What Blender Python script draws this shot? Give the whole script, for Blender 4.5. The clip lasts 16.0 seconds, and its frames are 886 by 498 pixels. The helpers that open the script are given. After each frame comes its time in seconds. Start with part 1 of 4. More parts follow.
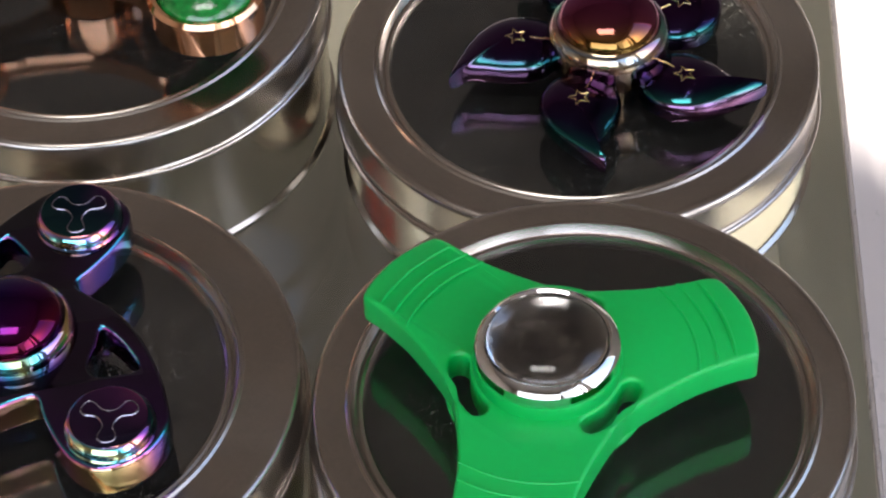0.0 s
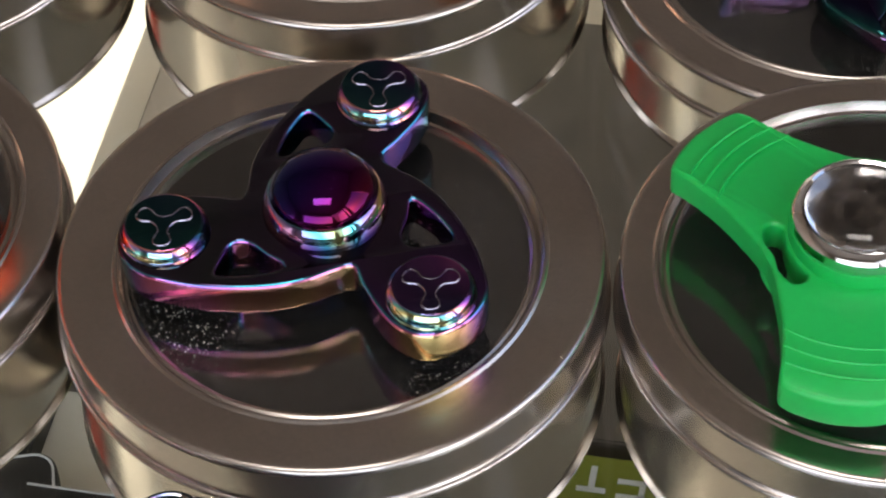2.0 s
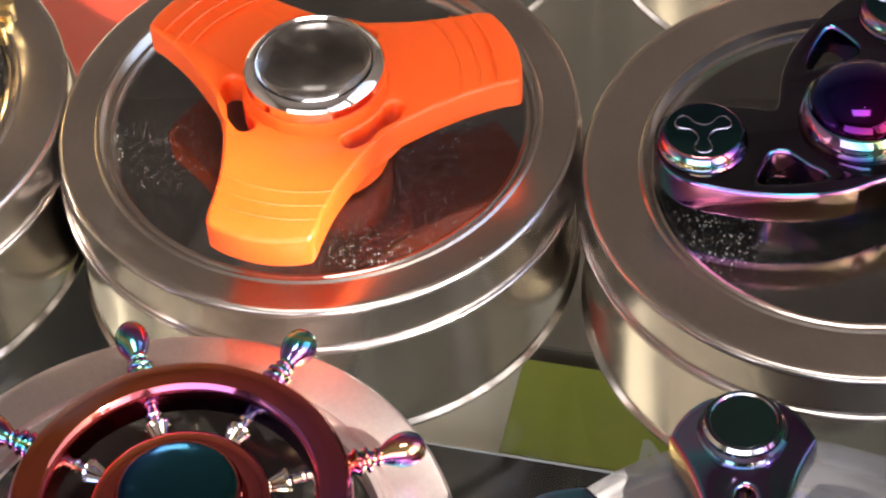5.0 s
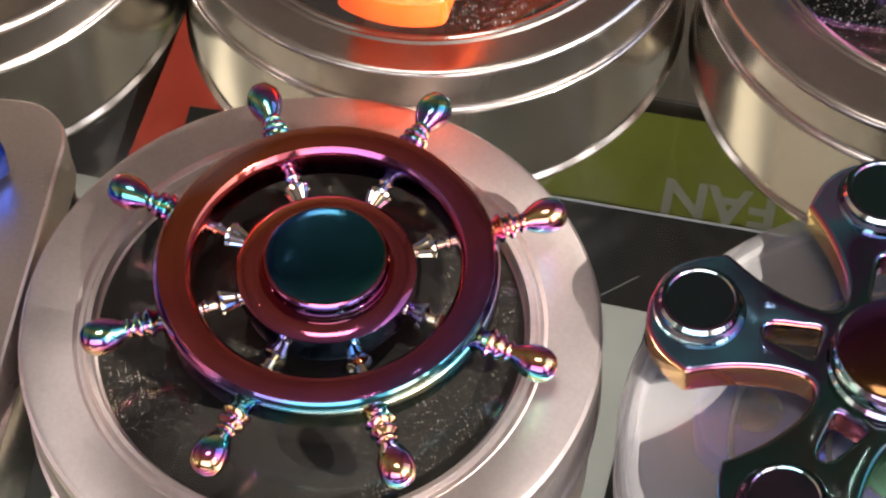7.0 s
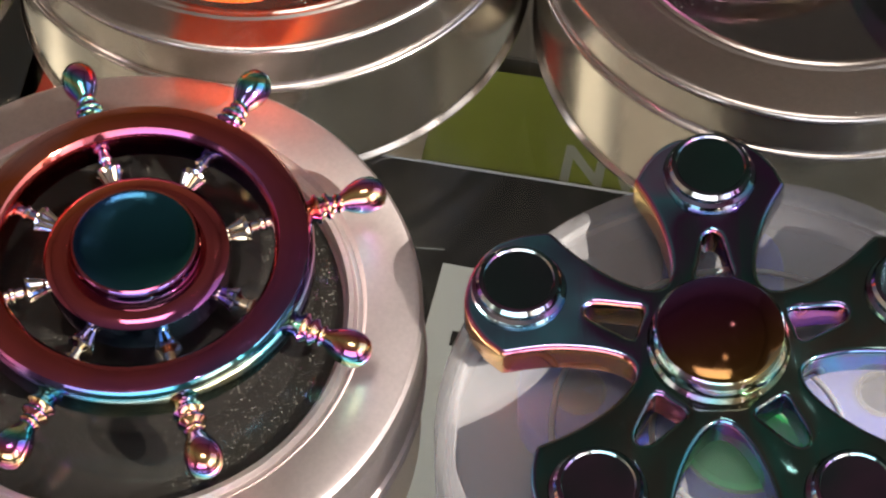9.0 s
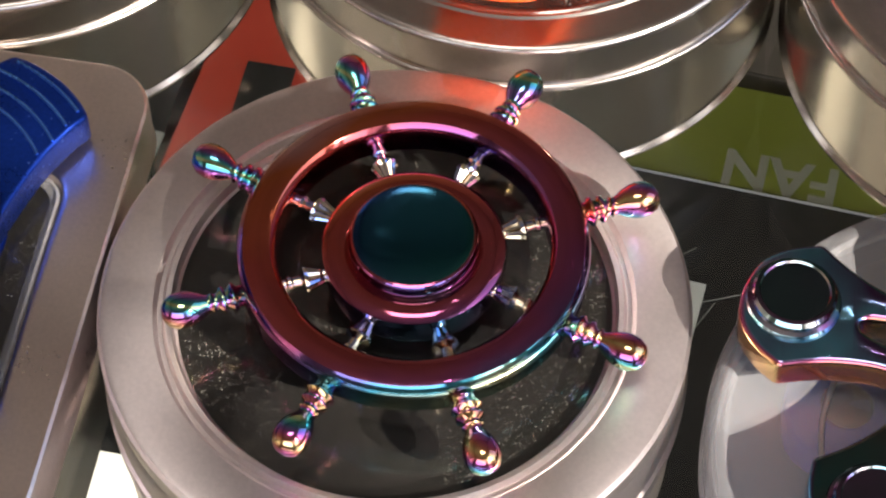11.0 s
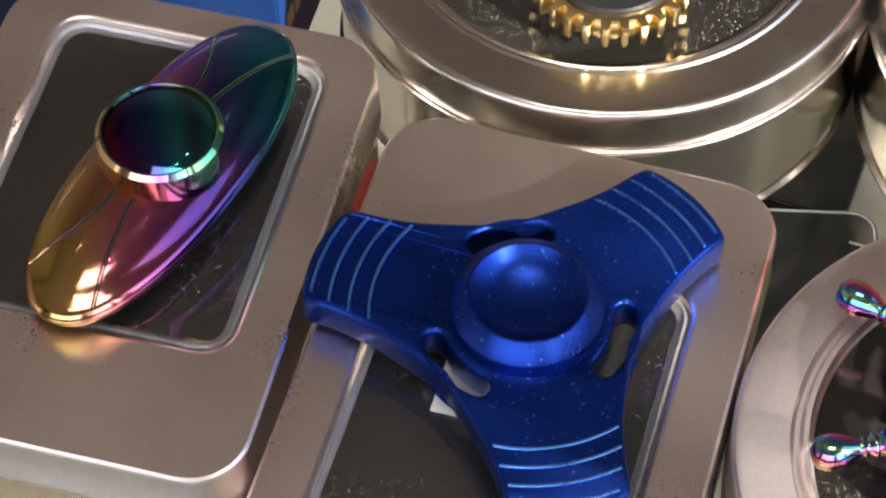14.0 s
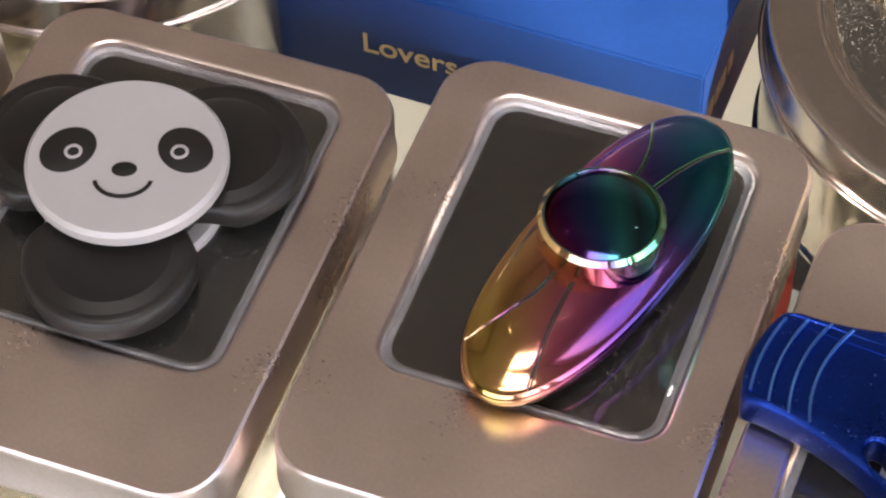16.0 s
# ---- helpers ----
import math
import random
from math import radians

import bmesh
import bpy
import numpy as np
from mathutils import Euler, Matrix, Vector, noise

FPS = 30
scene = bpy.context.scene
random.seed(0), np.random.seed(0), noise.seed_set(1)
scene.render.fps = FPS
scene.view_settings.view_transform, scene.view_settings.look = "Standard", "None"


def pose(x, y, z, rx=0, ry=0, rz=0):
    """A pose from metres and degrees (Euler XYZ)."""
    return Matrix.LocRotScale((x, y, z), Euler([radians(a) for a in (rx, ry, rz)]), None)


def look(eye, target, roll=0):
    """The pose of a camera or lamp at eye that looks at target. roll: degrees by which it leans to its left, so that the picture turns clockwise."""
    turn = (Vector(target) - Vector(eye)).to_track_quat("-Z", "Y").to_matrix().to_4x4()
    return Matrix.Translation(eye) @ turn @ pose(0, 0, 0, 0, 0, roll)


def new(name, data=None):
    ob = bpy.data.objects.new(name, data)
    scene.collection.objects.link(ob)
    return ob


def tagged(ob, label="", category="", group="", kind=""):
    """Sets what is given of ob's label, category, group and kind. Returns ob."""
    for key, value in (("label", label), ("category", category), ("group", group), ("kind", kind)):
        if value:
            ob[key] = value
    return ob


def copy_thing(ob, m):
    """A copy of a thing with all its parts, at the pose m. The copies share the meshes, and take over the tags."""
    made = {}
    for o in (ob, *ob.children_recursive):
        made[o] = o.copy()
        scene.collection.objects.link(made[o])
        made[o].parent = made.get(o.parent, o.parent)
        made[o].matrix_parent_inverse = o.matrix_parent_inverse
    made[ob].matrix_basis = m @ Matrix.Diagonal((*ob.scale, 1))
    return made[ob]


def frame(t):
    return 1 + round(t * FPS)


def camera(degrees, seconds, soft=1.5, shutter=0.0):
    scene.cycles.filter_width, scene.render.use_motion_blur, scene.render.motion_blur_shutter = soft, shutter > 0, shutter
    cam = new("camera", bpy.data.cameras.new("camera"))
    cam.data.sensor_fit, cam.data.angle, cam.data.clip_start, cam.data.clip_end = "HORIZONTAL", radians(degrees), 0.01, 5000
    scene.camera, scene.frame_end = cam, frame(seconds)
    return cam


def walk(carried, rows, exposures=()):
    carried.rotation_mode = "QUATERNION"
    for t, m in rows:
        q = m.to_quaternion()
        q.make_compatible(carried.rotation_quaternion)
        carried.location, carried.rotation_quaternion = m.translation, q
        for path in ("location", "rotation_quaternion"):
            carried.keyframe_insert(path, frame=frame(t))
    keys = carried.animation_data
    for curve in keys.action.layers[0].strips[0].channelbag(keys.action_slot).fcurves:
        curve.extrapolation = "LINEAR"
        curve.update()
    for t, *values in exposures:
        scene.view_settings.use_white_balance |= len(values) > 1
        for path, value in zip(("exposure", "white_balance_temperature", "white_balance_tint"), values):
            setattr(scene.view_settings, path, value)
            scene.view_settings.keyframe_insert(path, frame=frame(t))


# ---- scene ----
cam = camera(20.206, 16.0, soft=2.3)
PATH = [
    (0, 0.07344, -0.24454, 0.32159, 42.753, 1.935, -2.718),
    (0.5, 0.05815, -0.24365, 0.32161, 42.153, 1.499, -2.236),
    (1, 0.04446, -0.24962, 0.32096, 42.167, 0.730, -1.656),
    (1.5, 0.03791, -0.25212, 0.31933, 41.495, 2.437, -3.299),
    (2, 0.02913, -0.25478, 0.31772, 41.523, 2.612, -3.106),
    (2.5, 0.02051, -0.25689, 0.31732, 41.629, 2.643, -3.037),
    (3, 0.00755, -0.25768, 0.31620, 41.860, 3.161, -3.316),
    (3.5, -0.00175, -0.25621, 0.31206, 42.148, 4.278, -4.210),
    (4, -0.01590, -0.25937, 0.31280, 42.316, 5.171, -4.600),
    (4.5, -0.02464, -0.26190, 0.31165, 42.626, 5.567, -4.651),
    (5, -0.03777, -0.26765, 0.30995, 41.877, 5.778, -3.959),
    (5.2, -0.04479, -0.26666, 0.31060, 40.771, 5.322, -3.276),
    (7.3, -0.06997, -0.26058, 0.31577, 34.659, 2.965, -1.232),
    (7.5, -0.06601, -0.25929, 0.31467, 34.492, 3.154, -1.369),
    (7.7, -0.05721, -0.26325, 0.31663, 34.885, 4.141, -2.157),
    (8, -0.05296, -0.25744, 0.31180, 34.491, 3.375, -2.261),
    (8.2, -0.05036, -0.25651, 0.30864, 34.694, 2.828, -1.901),
    (10.3, -0.04807, -0.25177, 0.31265, 33.046, 1.766, -1.151),
    (10.5, -0.05564, -0.25427, 0.31142, 33.716, 3.027, -1.312),
    (11, -0.07886, -0.25554, 0.31295, 33.852, 3.976, -0.250),
    (11.5, -0.09463, -0.25700, 0.31480, 33.875, 4.549, 0.619),
    (12, -0.10387, -0.25737, 0.31724, 33.717, 6.192, -0.262),
    (12.5, -0.11962, -0.25431, 0.31074, 34.456, 6.572, 0.001),
    (13, -0.12982, -0.24645, 0.30812, 34.231, 7.341, 0.082),
    (13.5, -0.13751, -0.24809, 0.30784, 34.648, 8.615, 0.227),
    (14, -0.14312, -0.25040, 0.30962, 35.365, 10.863, -0.562),
    (14.5, -0.15172, -0.25241, 0.30831, 36.436, 13.195, -1.449),
    (15, -0.16367, -0.25117, 0.30730, 36.352, 13.837, -1.046),
    (15.5, -0.17379, -0.25305, 0.30817, 36.876, 16.008, -1.166),
    (16, -0.17681, -0.25550, 0.30911, 37.259, 18.107, -2.080),
]
walk(cam, [(t, pose(x, y, z, rx, 0, rz) @ pose(0, 0, 0, 0, 0, roll)) for t, x, y, z, rx, rz, roll in PATH],
     [(0.0, 1.6, 6150, 10), (0.5, 1.28, 6150, 9), (1.0, 1.38, 6200, 9), (2.0, 1.6, 6400, 11), (3.0, 1.88, 6550, 13), (5.2, 2.0, 6650, 14), (8.0, 1.5, 6600, 13), (10.5, 1.52, 6650, 13), (11.5, 1.3, 6450, 11), (12.5, 1.3, 6400, 10), (13.2, 1.34, 6400, 10), (14.0, 1.76, 6450, 10), (14.7, 1.79, 6480, 11), (15.4, 1.87, 6600, 12), (16.0, 2.22, 6620, 14)])

# ---- light ----
SUN_AZ, SUN_EL = -34.0, 33.0      # degrees: the sun stands to the front right of the counter
world = bpy.data.worlds.new("world")
scene.world = world
world.use_nodes = True
wn = world.node_tree.nodes
sky = wn.new("ShaderNodeTexSky")
sky.sky_type = "NISHITA"
sky.sun_disc = False
sky.sun_elevation = radians(SUN_EL)
sky.sun_rotation = radians(90.0 - SUN_AZ)
world.node_tree.links.new(sky.outputs[0], wn["Background"].inputs[0])
wn["Background"].inputs[1].default_value = 0.12
sun_dir = Vector((math.cos(radians(SUN_EL)) * math.cos(radians(SUN_AZ)), math.cos(radians(SUN_EL)) * math.sin(radians(SUN_AZ)), math.sin(radians(SUN_EL))))
sun = new("sun", bpy.data.lights.new("sun", "SUN"))
sun.data.energy, sun.data.angle, sun.data.color = 5.0, radians(0.53), (1.0, 0.92, 0.80)
sun.matrix_world = look(sun_dir * 3.0, (0, 0, 0))


def area(name, eye, target, sx, sy, power, color):
    lamp = new(name, bpy.data.lights.new(name, "AREA"))
    lamp.data.shape, lamp.data.size, lamp.data.size_y = "RECTANGLE", sx, sy
    lamp.data.energy, lamp.data.color = power, color
    lamp.matrix_world = look(eye, target)
    return lamp


# area lamps added as daylight fill at two unseen wall openings
area("window_light_side", (1.16, -1.35, 0.95), (0, -0.3, 0.2), 1.2, 1.3, 2.6, (0.93, 0.96, 1.0))
area("window_light_front", (-0.5, -2.16, 1.05), (-0.3, 0, 0.2), 2.4, 1.3, 10.5, (0.98, 0.97, 0.97))


# ---- materials ----
def ramp_set(node, stops):
    els = node.color_ramp.elements
    while len(els) < len(stops):
        els.new(0.5)
    for e, (p, c) in zip(els, stops):
        e.position, e.color = p, (*c, 1)


def base_mat(name, color, rough=0.5, metal=0.0, vary=0.12, scale=60.0, fine=900.0, bump=0.0, bump_scale=1500.0, rough_vary=0.1, stretch=None, **extra):
    """A principled material with two scales of variation in colour and gloss, and a fine bump."""
    m = bpy.data.materials.new(name)
    m.use_nodes = True
    nt = m.node_tree
    n, lk = nt.nodes, nt.links
    b = n["Principled BSDF"]
    tc = n.new("ShaderNodeTexCoord")
    src = tc.outputs["Object"]
    if stretch:
        mp = n.new("ShaderNodeMapping")
        mp.inputs["Scale"].default_value = stretch
        lk.new(src, mp.inputs[0])
        src = mp.outputs[0]
    n1 = n.new("ShaderNodeTexNoise")
    n1.inputs["Scale"].default_value, n1.inputs["Detail"].default_value = scale, 5.0
    n2 = n.new("ShaderNodeTexNoise")
    n2.inputs["Scale"].default_value, n2.inputs["Detail"].default_value = fine, 3.0
    lk.new(src, n1.inputs["Vector"])
    lk.new(src, n2.inputs["Vector"])
    ad = n.new("ShaderNodeMath")
    ad.operation = "MULTIPLY_ADD"
    lk.new(n2.outputs[0], ad.inputs[0])
    ad.inputs[1].default_value = 0.5
    lk.new(n1.outputs[0], ad.inputs[2])
    rp = n.new("ShaderNodeValToRGB")
    ramp_set(rp, [(0.45, tuple(c * (1 - vary) for c in color)), (1.0, tuple(min(1.0, c * (1 + vary)) for c in color))])
    lk.new(ad.outputs[0], rp.inputs[0])
    lk.new(rp.outputs[0], b.inputs["Base Color"])
    mr = n.new("ShaderNodeMapRange")
    mr.inputs[1].default_value, mr.inputs[2].default_value = 0.4, 1.1
    mr.inputs[3].default_value, mr.inputs[4].default_value = max(0.0, rough - rough_vary), min(1.0, rough + rough_vary)
    lk.new(ad.outputs[0], mr.inputs[0])
    lk.new(mr.outputs[0], b.inputs["Roughness"])
    b.inputs["Metallic"].default_value = metal
    if bump:
        n3 = n.new("ShaderNodeTexNoise")
        n3.inputs["Scale"].default_value, n3.inputs["Detail"].default_value = bump_scale, 4.0
        lk.new(src, n3.inputs["Vector"])
        bp = n.new("ShaderNodeBump")
        bp.inputs["Strength"].default_value, bp.inputs["Distance"].default_value = bump, 0.0003
        lk.new(n3.outputs[0], bp.inputs["Height"])
        lk.new(bp.outputs[0], b.inputs["Normal"])
    for key, value in extra.items():
        b.inputs[key.replace("_", " ")].default_value = value
    return m


def tin_mat(name, color, rough, smudge=0.02, metal=1.0):
    """Tinplate: metal with cloudy rubbed patches, hairline scratches and pale scuffs."""
    m = base_mat(name, color, rough, metal, 0.13, 45.0, 1600.0, 0.04, 2600.0, 0.02)
    nt = m.node_tree
    n, lk = nt.nodes, nt.links
    b = n["Principled BSDF"]
    tc = n.new("ShaderNodeTexCoord")
    # cloudy finger marks in the gloss and a scatter of pale dust and scuffs
    cloud = n.new("ShaderNodeTexNoise")
    cloud.inputs["Scale"].default_value, cloud.inputs["Detail"].default_value, cloud.inputs["Distortion"].default_value = 38.0, 2.0, 0.0
    lk.new(tc.outputs["Object"], cloud.inputs["Vector"])
    old = b.inputs["Roughness"].links[0].from_socket
    cm = n.new("ShaderNodeMapRange")
    cm.inputs[1].default_value, cm.inputs[2].default_value = 0.25, 0.75
    cm.inputs[3].default_value, cm.inputs[4].default_value = -0.015, 0.015
    lk.new(cloud.outputs[0], cm.inputs[0])
    add = n.new("ShaderNodeMath")
    lk.new(cm.outputs[0], add.inputs[0])
    lk.new(old, add.inputs[1])
    lk.new(add.outputs[0], b.inputs["Roughness"])
    if smudge > 0.1:
        # pale scuffs: fine specks that gather in a few rubbed patches
        speck = n.new("ShaderNodeTexNoise")
        speck.inputs["Scale"].default_value, speck.inputs["Detail"].default_value = 4200.0, 3.0
        patch = n.new("ShaderNodeTexNoise")
        patch.inputs["Scale"].default_value, patch.inputs["Detail"].default_value, patch.inputs["Distortion"].default_value = 45.0, 3.0, 0.0
        place = n.new("ShaderNodeObjectInfo")
        off = n.new("ShaderNodeVectorMath")
        off.operation = "MULTIPLY_ADD"
        lk.new(place.outputs["Random"], off.inputs[0])
        off.inputs[1].default_value = (3.0, 5.0, 7.0)
        lk.new(tc.outputs["Object"], off.inputs[2])
        lk.new(off.outputs[0], patch.inputs["Vector"])
        lk.new(tc.outputs["Object"], speck.inputs["Vector"])
        m1 = n.new("ShaderNodeMapRange")
        m1.inputs[1].default_value, m1.inputs[2].default_value = 0.50, 0.66
        lk.new(speck.outputs[0], m1.inputs[0])
        m2 = n.new("ShaderNodeMapRange")
        m2.inputs[1].default_value, m2.inputs[2].default_value = 0.56, 0.76
        lk.new(patch.outputs[0], m2.inputs[0])
        mul = n.new("ShaderNodeMath")
        mul.operation = "MULTIPLY"
        lk.new(m1.outputs[0], mul.inputs[0])
        lk.new(m2.outputs[0], mul.inputs[1])
        amount = n.new("ShaderNodeMath")
        amount.operation = "MULTIPLY"
        lk.new(mul.outputs[0], amount.inputs[0])
        amount.inputs[1].default_value = smudge
        pale = n.new("ShaderNodeBsdfDiffuse")
        pale.inputs[0].default_value = (0.55, 0.51, 0.46, 1)
        mx = n.new("ShaderNodeMixShader")
        lk.new(amount.outputs[0], mx.inputs[0])
        lk.new(b.outputs[0], mx.inputs[1])
        lk.new(pale.outputs[0], mx.inputs[2])
        lk.new(mx.outputs[0], n["Material Output"].inputs[0])
    return m


def rainbow(name, direction=(0.35, 0.2, 0.9), spread=1.0, drift=(9.0, 14.0, 30.0), offset=0.0, rough=0.10, stops=None, tone=1.0):
    """Oil-slick plating: its view-dependent sheen is put into the colour, by each face's direction and place."""
    m = bpy.data.materials.new(name)
    m.use_nodes = True
    nt = m.node_tree
    n, lk = nt.nodes, nt.links
    b = n["Principled BSDF"]
    b.inputs["Metallic"].default_value = 1.0
    tc = n.new("ShaderNodeTexCoord")
    d1 = n.new("ShaderNodeVectorMath")
    d1.operation = "DOT_PRODUCT"
    lk.new(tc.outputs["Normal"], d1.inputs[0])
    d1.inputs[1].default_value = [v * spread for v in direction]
    d2 = n.new("ShaderNodeVectorMath")
    d2.operation = "DOT_PRODUCT"
    lk.new(tc.outputs["Object"], d2.inputs[0])
    d2.inputs[1].default_value = drift
    nz = n.new("ShaderNodeTexNoise")
    nz.inputs["Scale"].default_value, nz.inputs["Detail"].default_value = 70.0, 2.0
    lk.new(tc.outputs["Object"], nz.inputs["Vector"])
    s1 = n.new("ShaderNodeMath")
    lk.new(d1.outputs["Value"], s1.inputs[0])
    lk.new(d2.outputs["Value"], s1.inputs[1])
    s2 = n.new("ShaderNodeMath")
    s2.operation = "MULTIPLY_ADD"
    lk.new(nz.outputs[0], s2.inputs[0])
    s2.inputs[1].default_value = 0.35
    lk.new(s1.outputs[0], s2.inputs[2])
    s3 = n.new("ShaderNodeMath")
    lk.new(s2.outputs[0], s3.inputs[0])
    s3.inputs[1].default_value = offset
    wr = n.new("ShaderNodeMath")
    wr.operation = "PINGPONG"
    lk.new(s3.outputs[0], wr.inputs[0])
    wr.inputs[1].default_value = 1.0
    rp = n.new("ShaderNodeValToRGB")
    stops = stops or [(0.0, (0.75, 0.55, 0.10)), (0.18, (0.85, 0.22, 0.10)), (0.36, (0.60, 0.05, 0.22)), (0.52, (0.30, 0.05, 0.42)), (0.68, (0.05, 0.07, 0.45)), (0.84, (0.02, 0.30, 0.42)), (1.0, (0.05, 0.50, 0.28))]
    ramp_set(rp, [(p, tuple(v * tone for v in c)) for p, c in stops])
    lk.new(wr.outputs[0], rp.inputs[0])
    lk.new(rp.outputs[0], b.inputs["Base Color"])
    fn = n.new("ShaderNodeTexNoise")
    fn.inputs["Scale"].default_value, fn.inputs["Detail"].default_value = 900.0, 3.0
    lk.new(tc.outputs["Object"], fn.inputs["Vector"])
    mr = n.new("ShaderNodeMapRange")
    mr.inputs[1].default_value, mr.inputs[2].default_value = 0.35, 0.75
    mr.inputs[3].default_value, mr.inputs[4].default_value = rough * 0.6, rough * 1.5
    lk.new(fn.outputs[0], mr.inputs[0])
    lk.new(mr.outputs[0], b.inputs["Roughness"])
    return m


def clear_sheet(name, tint=(0.92, 0.92, 0.92), dust=0.0, rough=0.03, ior=1.46, dust_scale=900.0):
    """Thin clear plastic or glass: sees straight through, mirrors by its angle, with a film of pale dust specks."""
    m = bpy.data.materials.new(name)
    m.use_nodes = True
    nt = m.node_tree
    n, lk = nt.nodes, nt.links
    n.remove(n["Principled BSDF"])
    tr = n.new("ShaderNodeBsdfTransparent")
    tr.inputs[0].default_value = (*tint, 1)
    gl = n.new("ShaderNodeBsdfGlossy")
    gl.inputs["Roughness"].default_value = rough
    gl.inputs[0].default_value = (1, 1, 1, 1)
    lw = n.new("ShaderNodeLayerWeight")
    lw.inputs[0].default_value = 0.5
    pw = n.new("ShaderNodeMath")
    pw.operation = "POWER"
    lk.new(lw.outputs["Facing"], pw.inputs[0])
    pw.inputs[1].default_value = 5.0
    fr = n.new("ShaderNodeMath")
    fr.operation = "MULTIPLY_ADD"
    lk.new(pw.outputs[0], fr.inputs[0])
    f0 = ((ior - 1) / (ior + 1)) ** 2
    fr.inputs[1].default_value, fr.inputs[2].default_value = 1 - f0, f0
    mx = n.new("ShaderNodeMixShader")
    lk.new(fr.outputs[0], mx.inputs[0])
    lk.new(tr.outputs[0], mx.inputs[1])
    lk.new(gl.outputs[0], mx.inputs[2])
    last = mx.outputs[0]
    if dust:
        tc = n.new("ShaderNodeTexCoord")
        v = n.new("ShaderNodeTexVoronoi")
        v.inputs["Scale"].default_value = dust_scale
        c = n.new("ShaderNodeTexNoise")
        c.inputs["Scale"].default_value, c.inputs["Detail"].default_value = 38.0, 2.0
        lk.new(tc.outputs["Object"], v.inputs["Vector"])
        lk.new(tc.outputs["Object"], c.inputs["Vector"])
        a = n.new("ShaderNodeMapRange")
        a.inputs[1].default_value, a.inputs[2].default_value = 0.34, 0.20
        lk.new(v.outputs["Distance"], a.inputs[0])
        pick = n.new("ShaderNodeSeparateColor")
        lk.new(v.outputs["Color"], pick.inputs[0])
        some = n.new("ShaderNodeMapRange")
        some.inputs[1].default_value, some.inputs[2].default_value = 0.55, 0.95
        lk.new(pick.outputs[0], some.inputs[0])
        dots = n.new("ShaderNodeMath")
        dots.operation = "MULTIPLY"
        lk.new(a.outputs[0], dots.inputs[0])
        lk.new(some.outputs[0], dots.inputs[1])
        bb = n.new("ShaderNodeMapRange")
        bb.inputs[1].default_value, bb.inputs[2].default_value = 0.42, 0.68
        bb.inputs[3].default_value, bb.inputs[4].default_value = 0.05, 0.9
        lk.new(c.outputs[0], bb.inputs[0])
        mu = n.new("ShaderNodeMath")
        mu.operation = "MULTIPLY"
        lk.new(dots.outputs[0], mu.inputs[0])
        lk.new(bb.outputs[0], mu.inputs[1])
        film = n.new("ShaderNodeMath")
        film.operation = "MULTIPLY_ADD"
        lk.new(mu.outputs[0], film.inputs[0])
        film.inputs[1].default_value = dust
        film.inputs[2].default_value = 0.007
        df = n.new("ShaderNodeBsdfDiffuse")
        df.inputs[0].default_value = (0.7, 0.66, 0.58, 1)
        m2 = n.new("ShaderNodeMixShader")
        lk.new(film.outputs[0], m2.inputs[0])
        lk.new(last, m2.inputs[1])
        lk.new(df.outputs[0], m2.inputs[2])
        last = m2.outputs[0]
    lk.new(last, n["Material Output"].inputs[0])
    return m


TIN_LID = tin_mat("tin_lid", (0.50, 0.455, 0.42), 0.235, 0.16)
TIN_BODY = tin_mat("tin_body", (0.55, 0.51, 0.46), 0.18, 0.0)
TIN_FLAT = tin_mat("tin_flat", (0.78, 0.68, 0.64), 0.29, 0.11, 1.0)
ALU = tin_mat("satin_aluminium", (0.74, 0.66, 0.65), 0.37, 0.02, 0.975)
al = ALU.node_tree
tang = al.nodes.new("ShaderNodeTangent")
tang.direction_type, tang.axis = "RADIAL", "Z"
al.links.new(tang.outputs[0], al.nodes["Principled BSDF"].inputs["Tangent"])
al.nodes["Principled BSDF"].inputs["Anisotropic"].default_value = 0.7
FOAM_DEEP = base_mat("deep_black_velvet", (0.006, 0.0055, 0.0055), 0.9, 0, 0.4, 200.0, 3000.0, 0.3, 2500.0, Specular_IOR_Level=0.05)
WINDOW_CLEAN = clear_sheet("clean_clear_window", (0.90, 0.90, 0.90), 0.4, 0.02, 1.45, 1900.0)
WINDOW = clear_sheet("clear_window", (0.90, 0.90, 0.90), 0.5, 0.02, 1.72, 1900.0)
WINDOW_DUSTY = clear_sheet("dusty_clear_window", (0.90, 0.90, 0.90), 0.95, 0.02, 1.85, 1900.0)
GLITTER = base_mat("glitter_on_black", (0.008, 0.0075, 0.008), 0.6, 0, 0.4, 200.0, 3000.0, Specular_IOR_Level=0.1)
gn, gl_ = GLITTER.node_tree.nodes, GLITTER.node_tree.links
gv = gn.new("ShaderNodeTexVoronoi")
gv.inputs["Scale"].default_value = 5200.0
gc = gn.new("ShaderNodeTexCoord")
gl_.new(gc.outputs["Object"], gv.inputs["Vector"])
gr_ = gn.new("ShaderNodeValToRGB")
ramp_set(gr_, [(0.84, (0.012, 0.011, 0.011)), (0.95, (0.95, 0.88, 0.66))])
sep = gn.new("ShaderNodeSeparateColor")
gl_.new(gv.outputs["Color"], sep.inputs[0])
gx = gn.new("ShaderNodeSeparateXYZ")
gl_.new(gc.outputs["Object"], gx.inputs[0])
gk = gn.new("ShaderNodeMapRange")
gk.inputs[1].default_value, gk.inputs[2].default_value = 0.004, 0.032
gk.inputs[3].default_value, gk.inputs[4].default_value = -0.24, 0.03
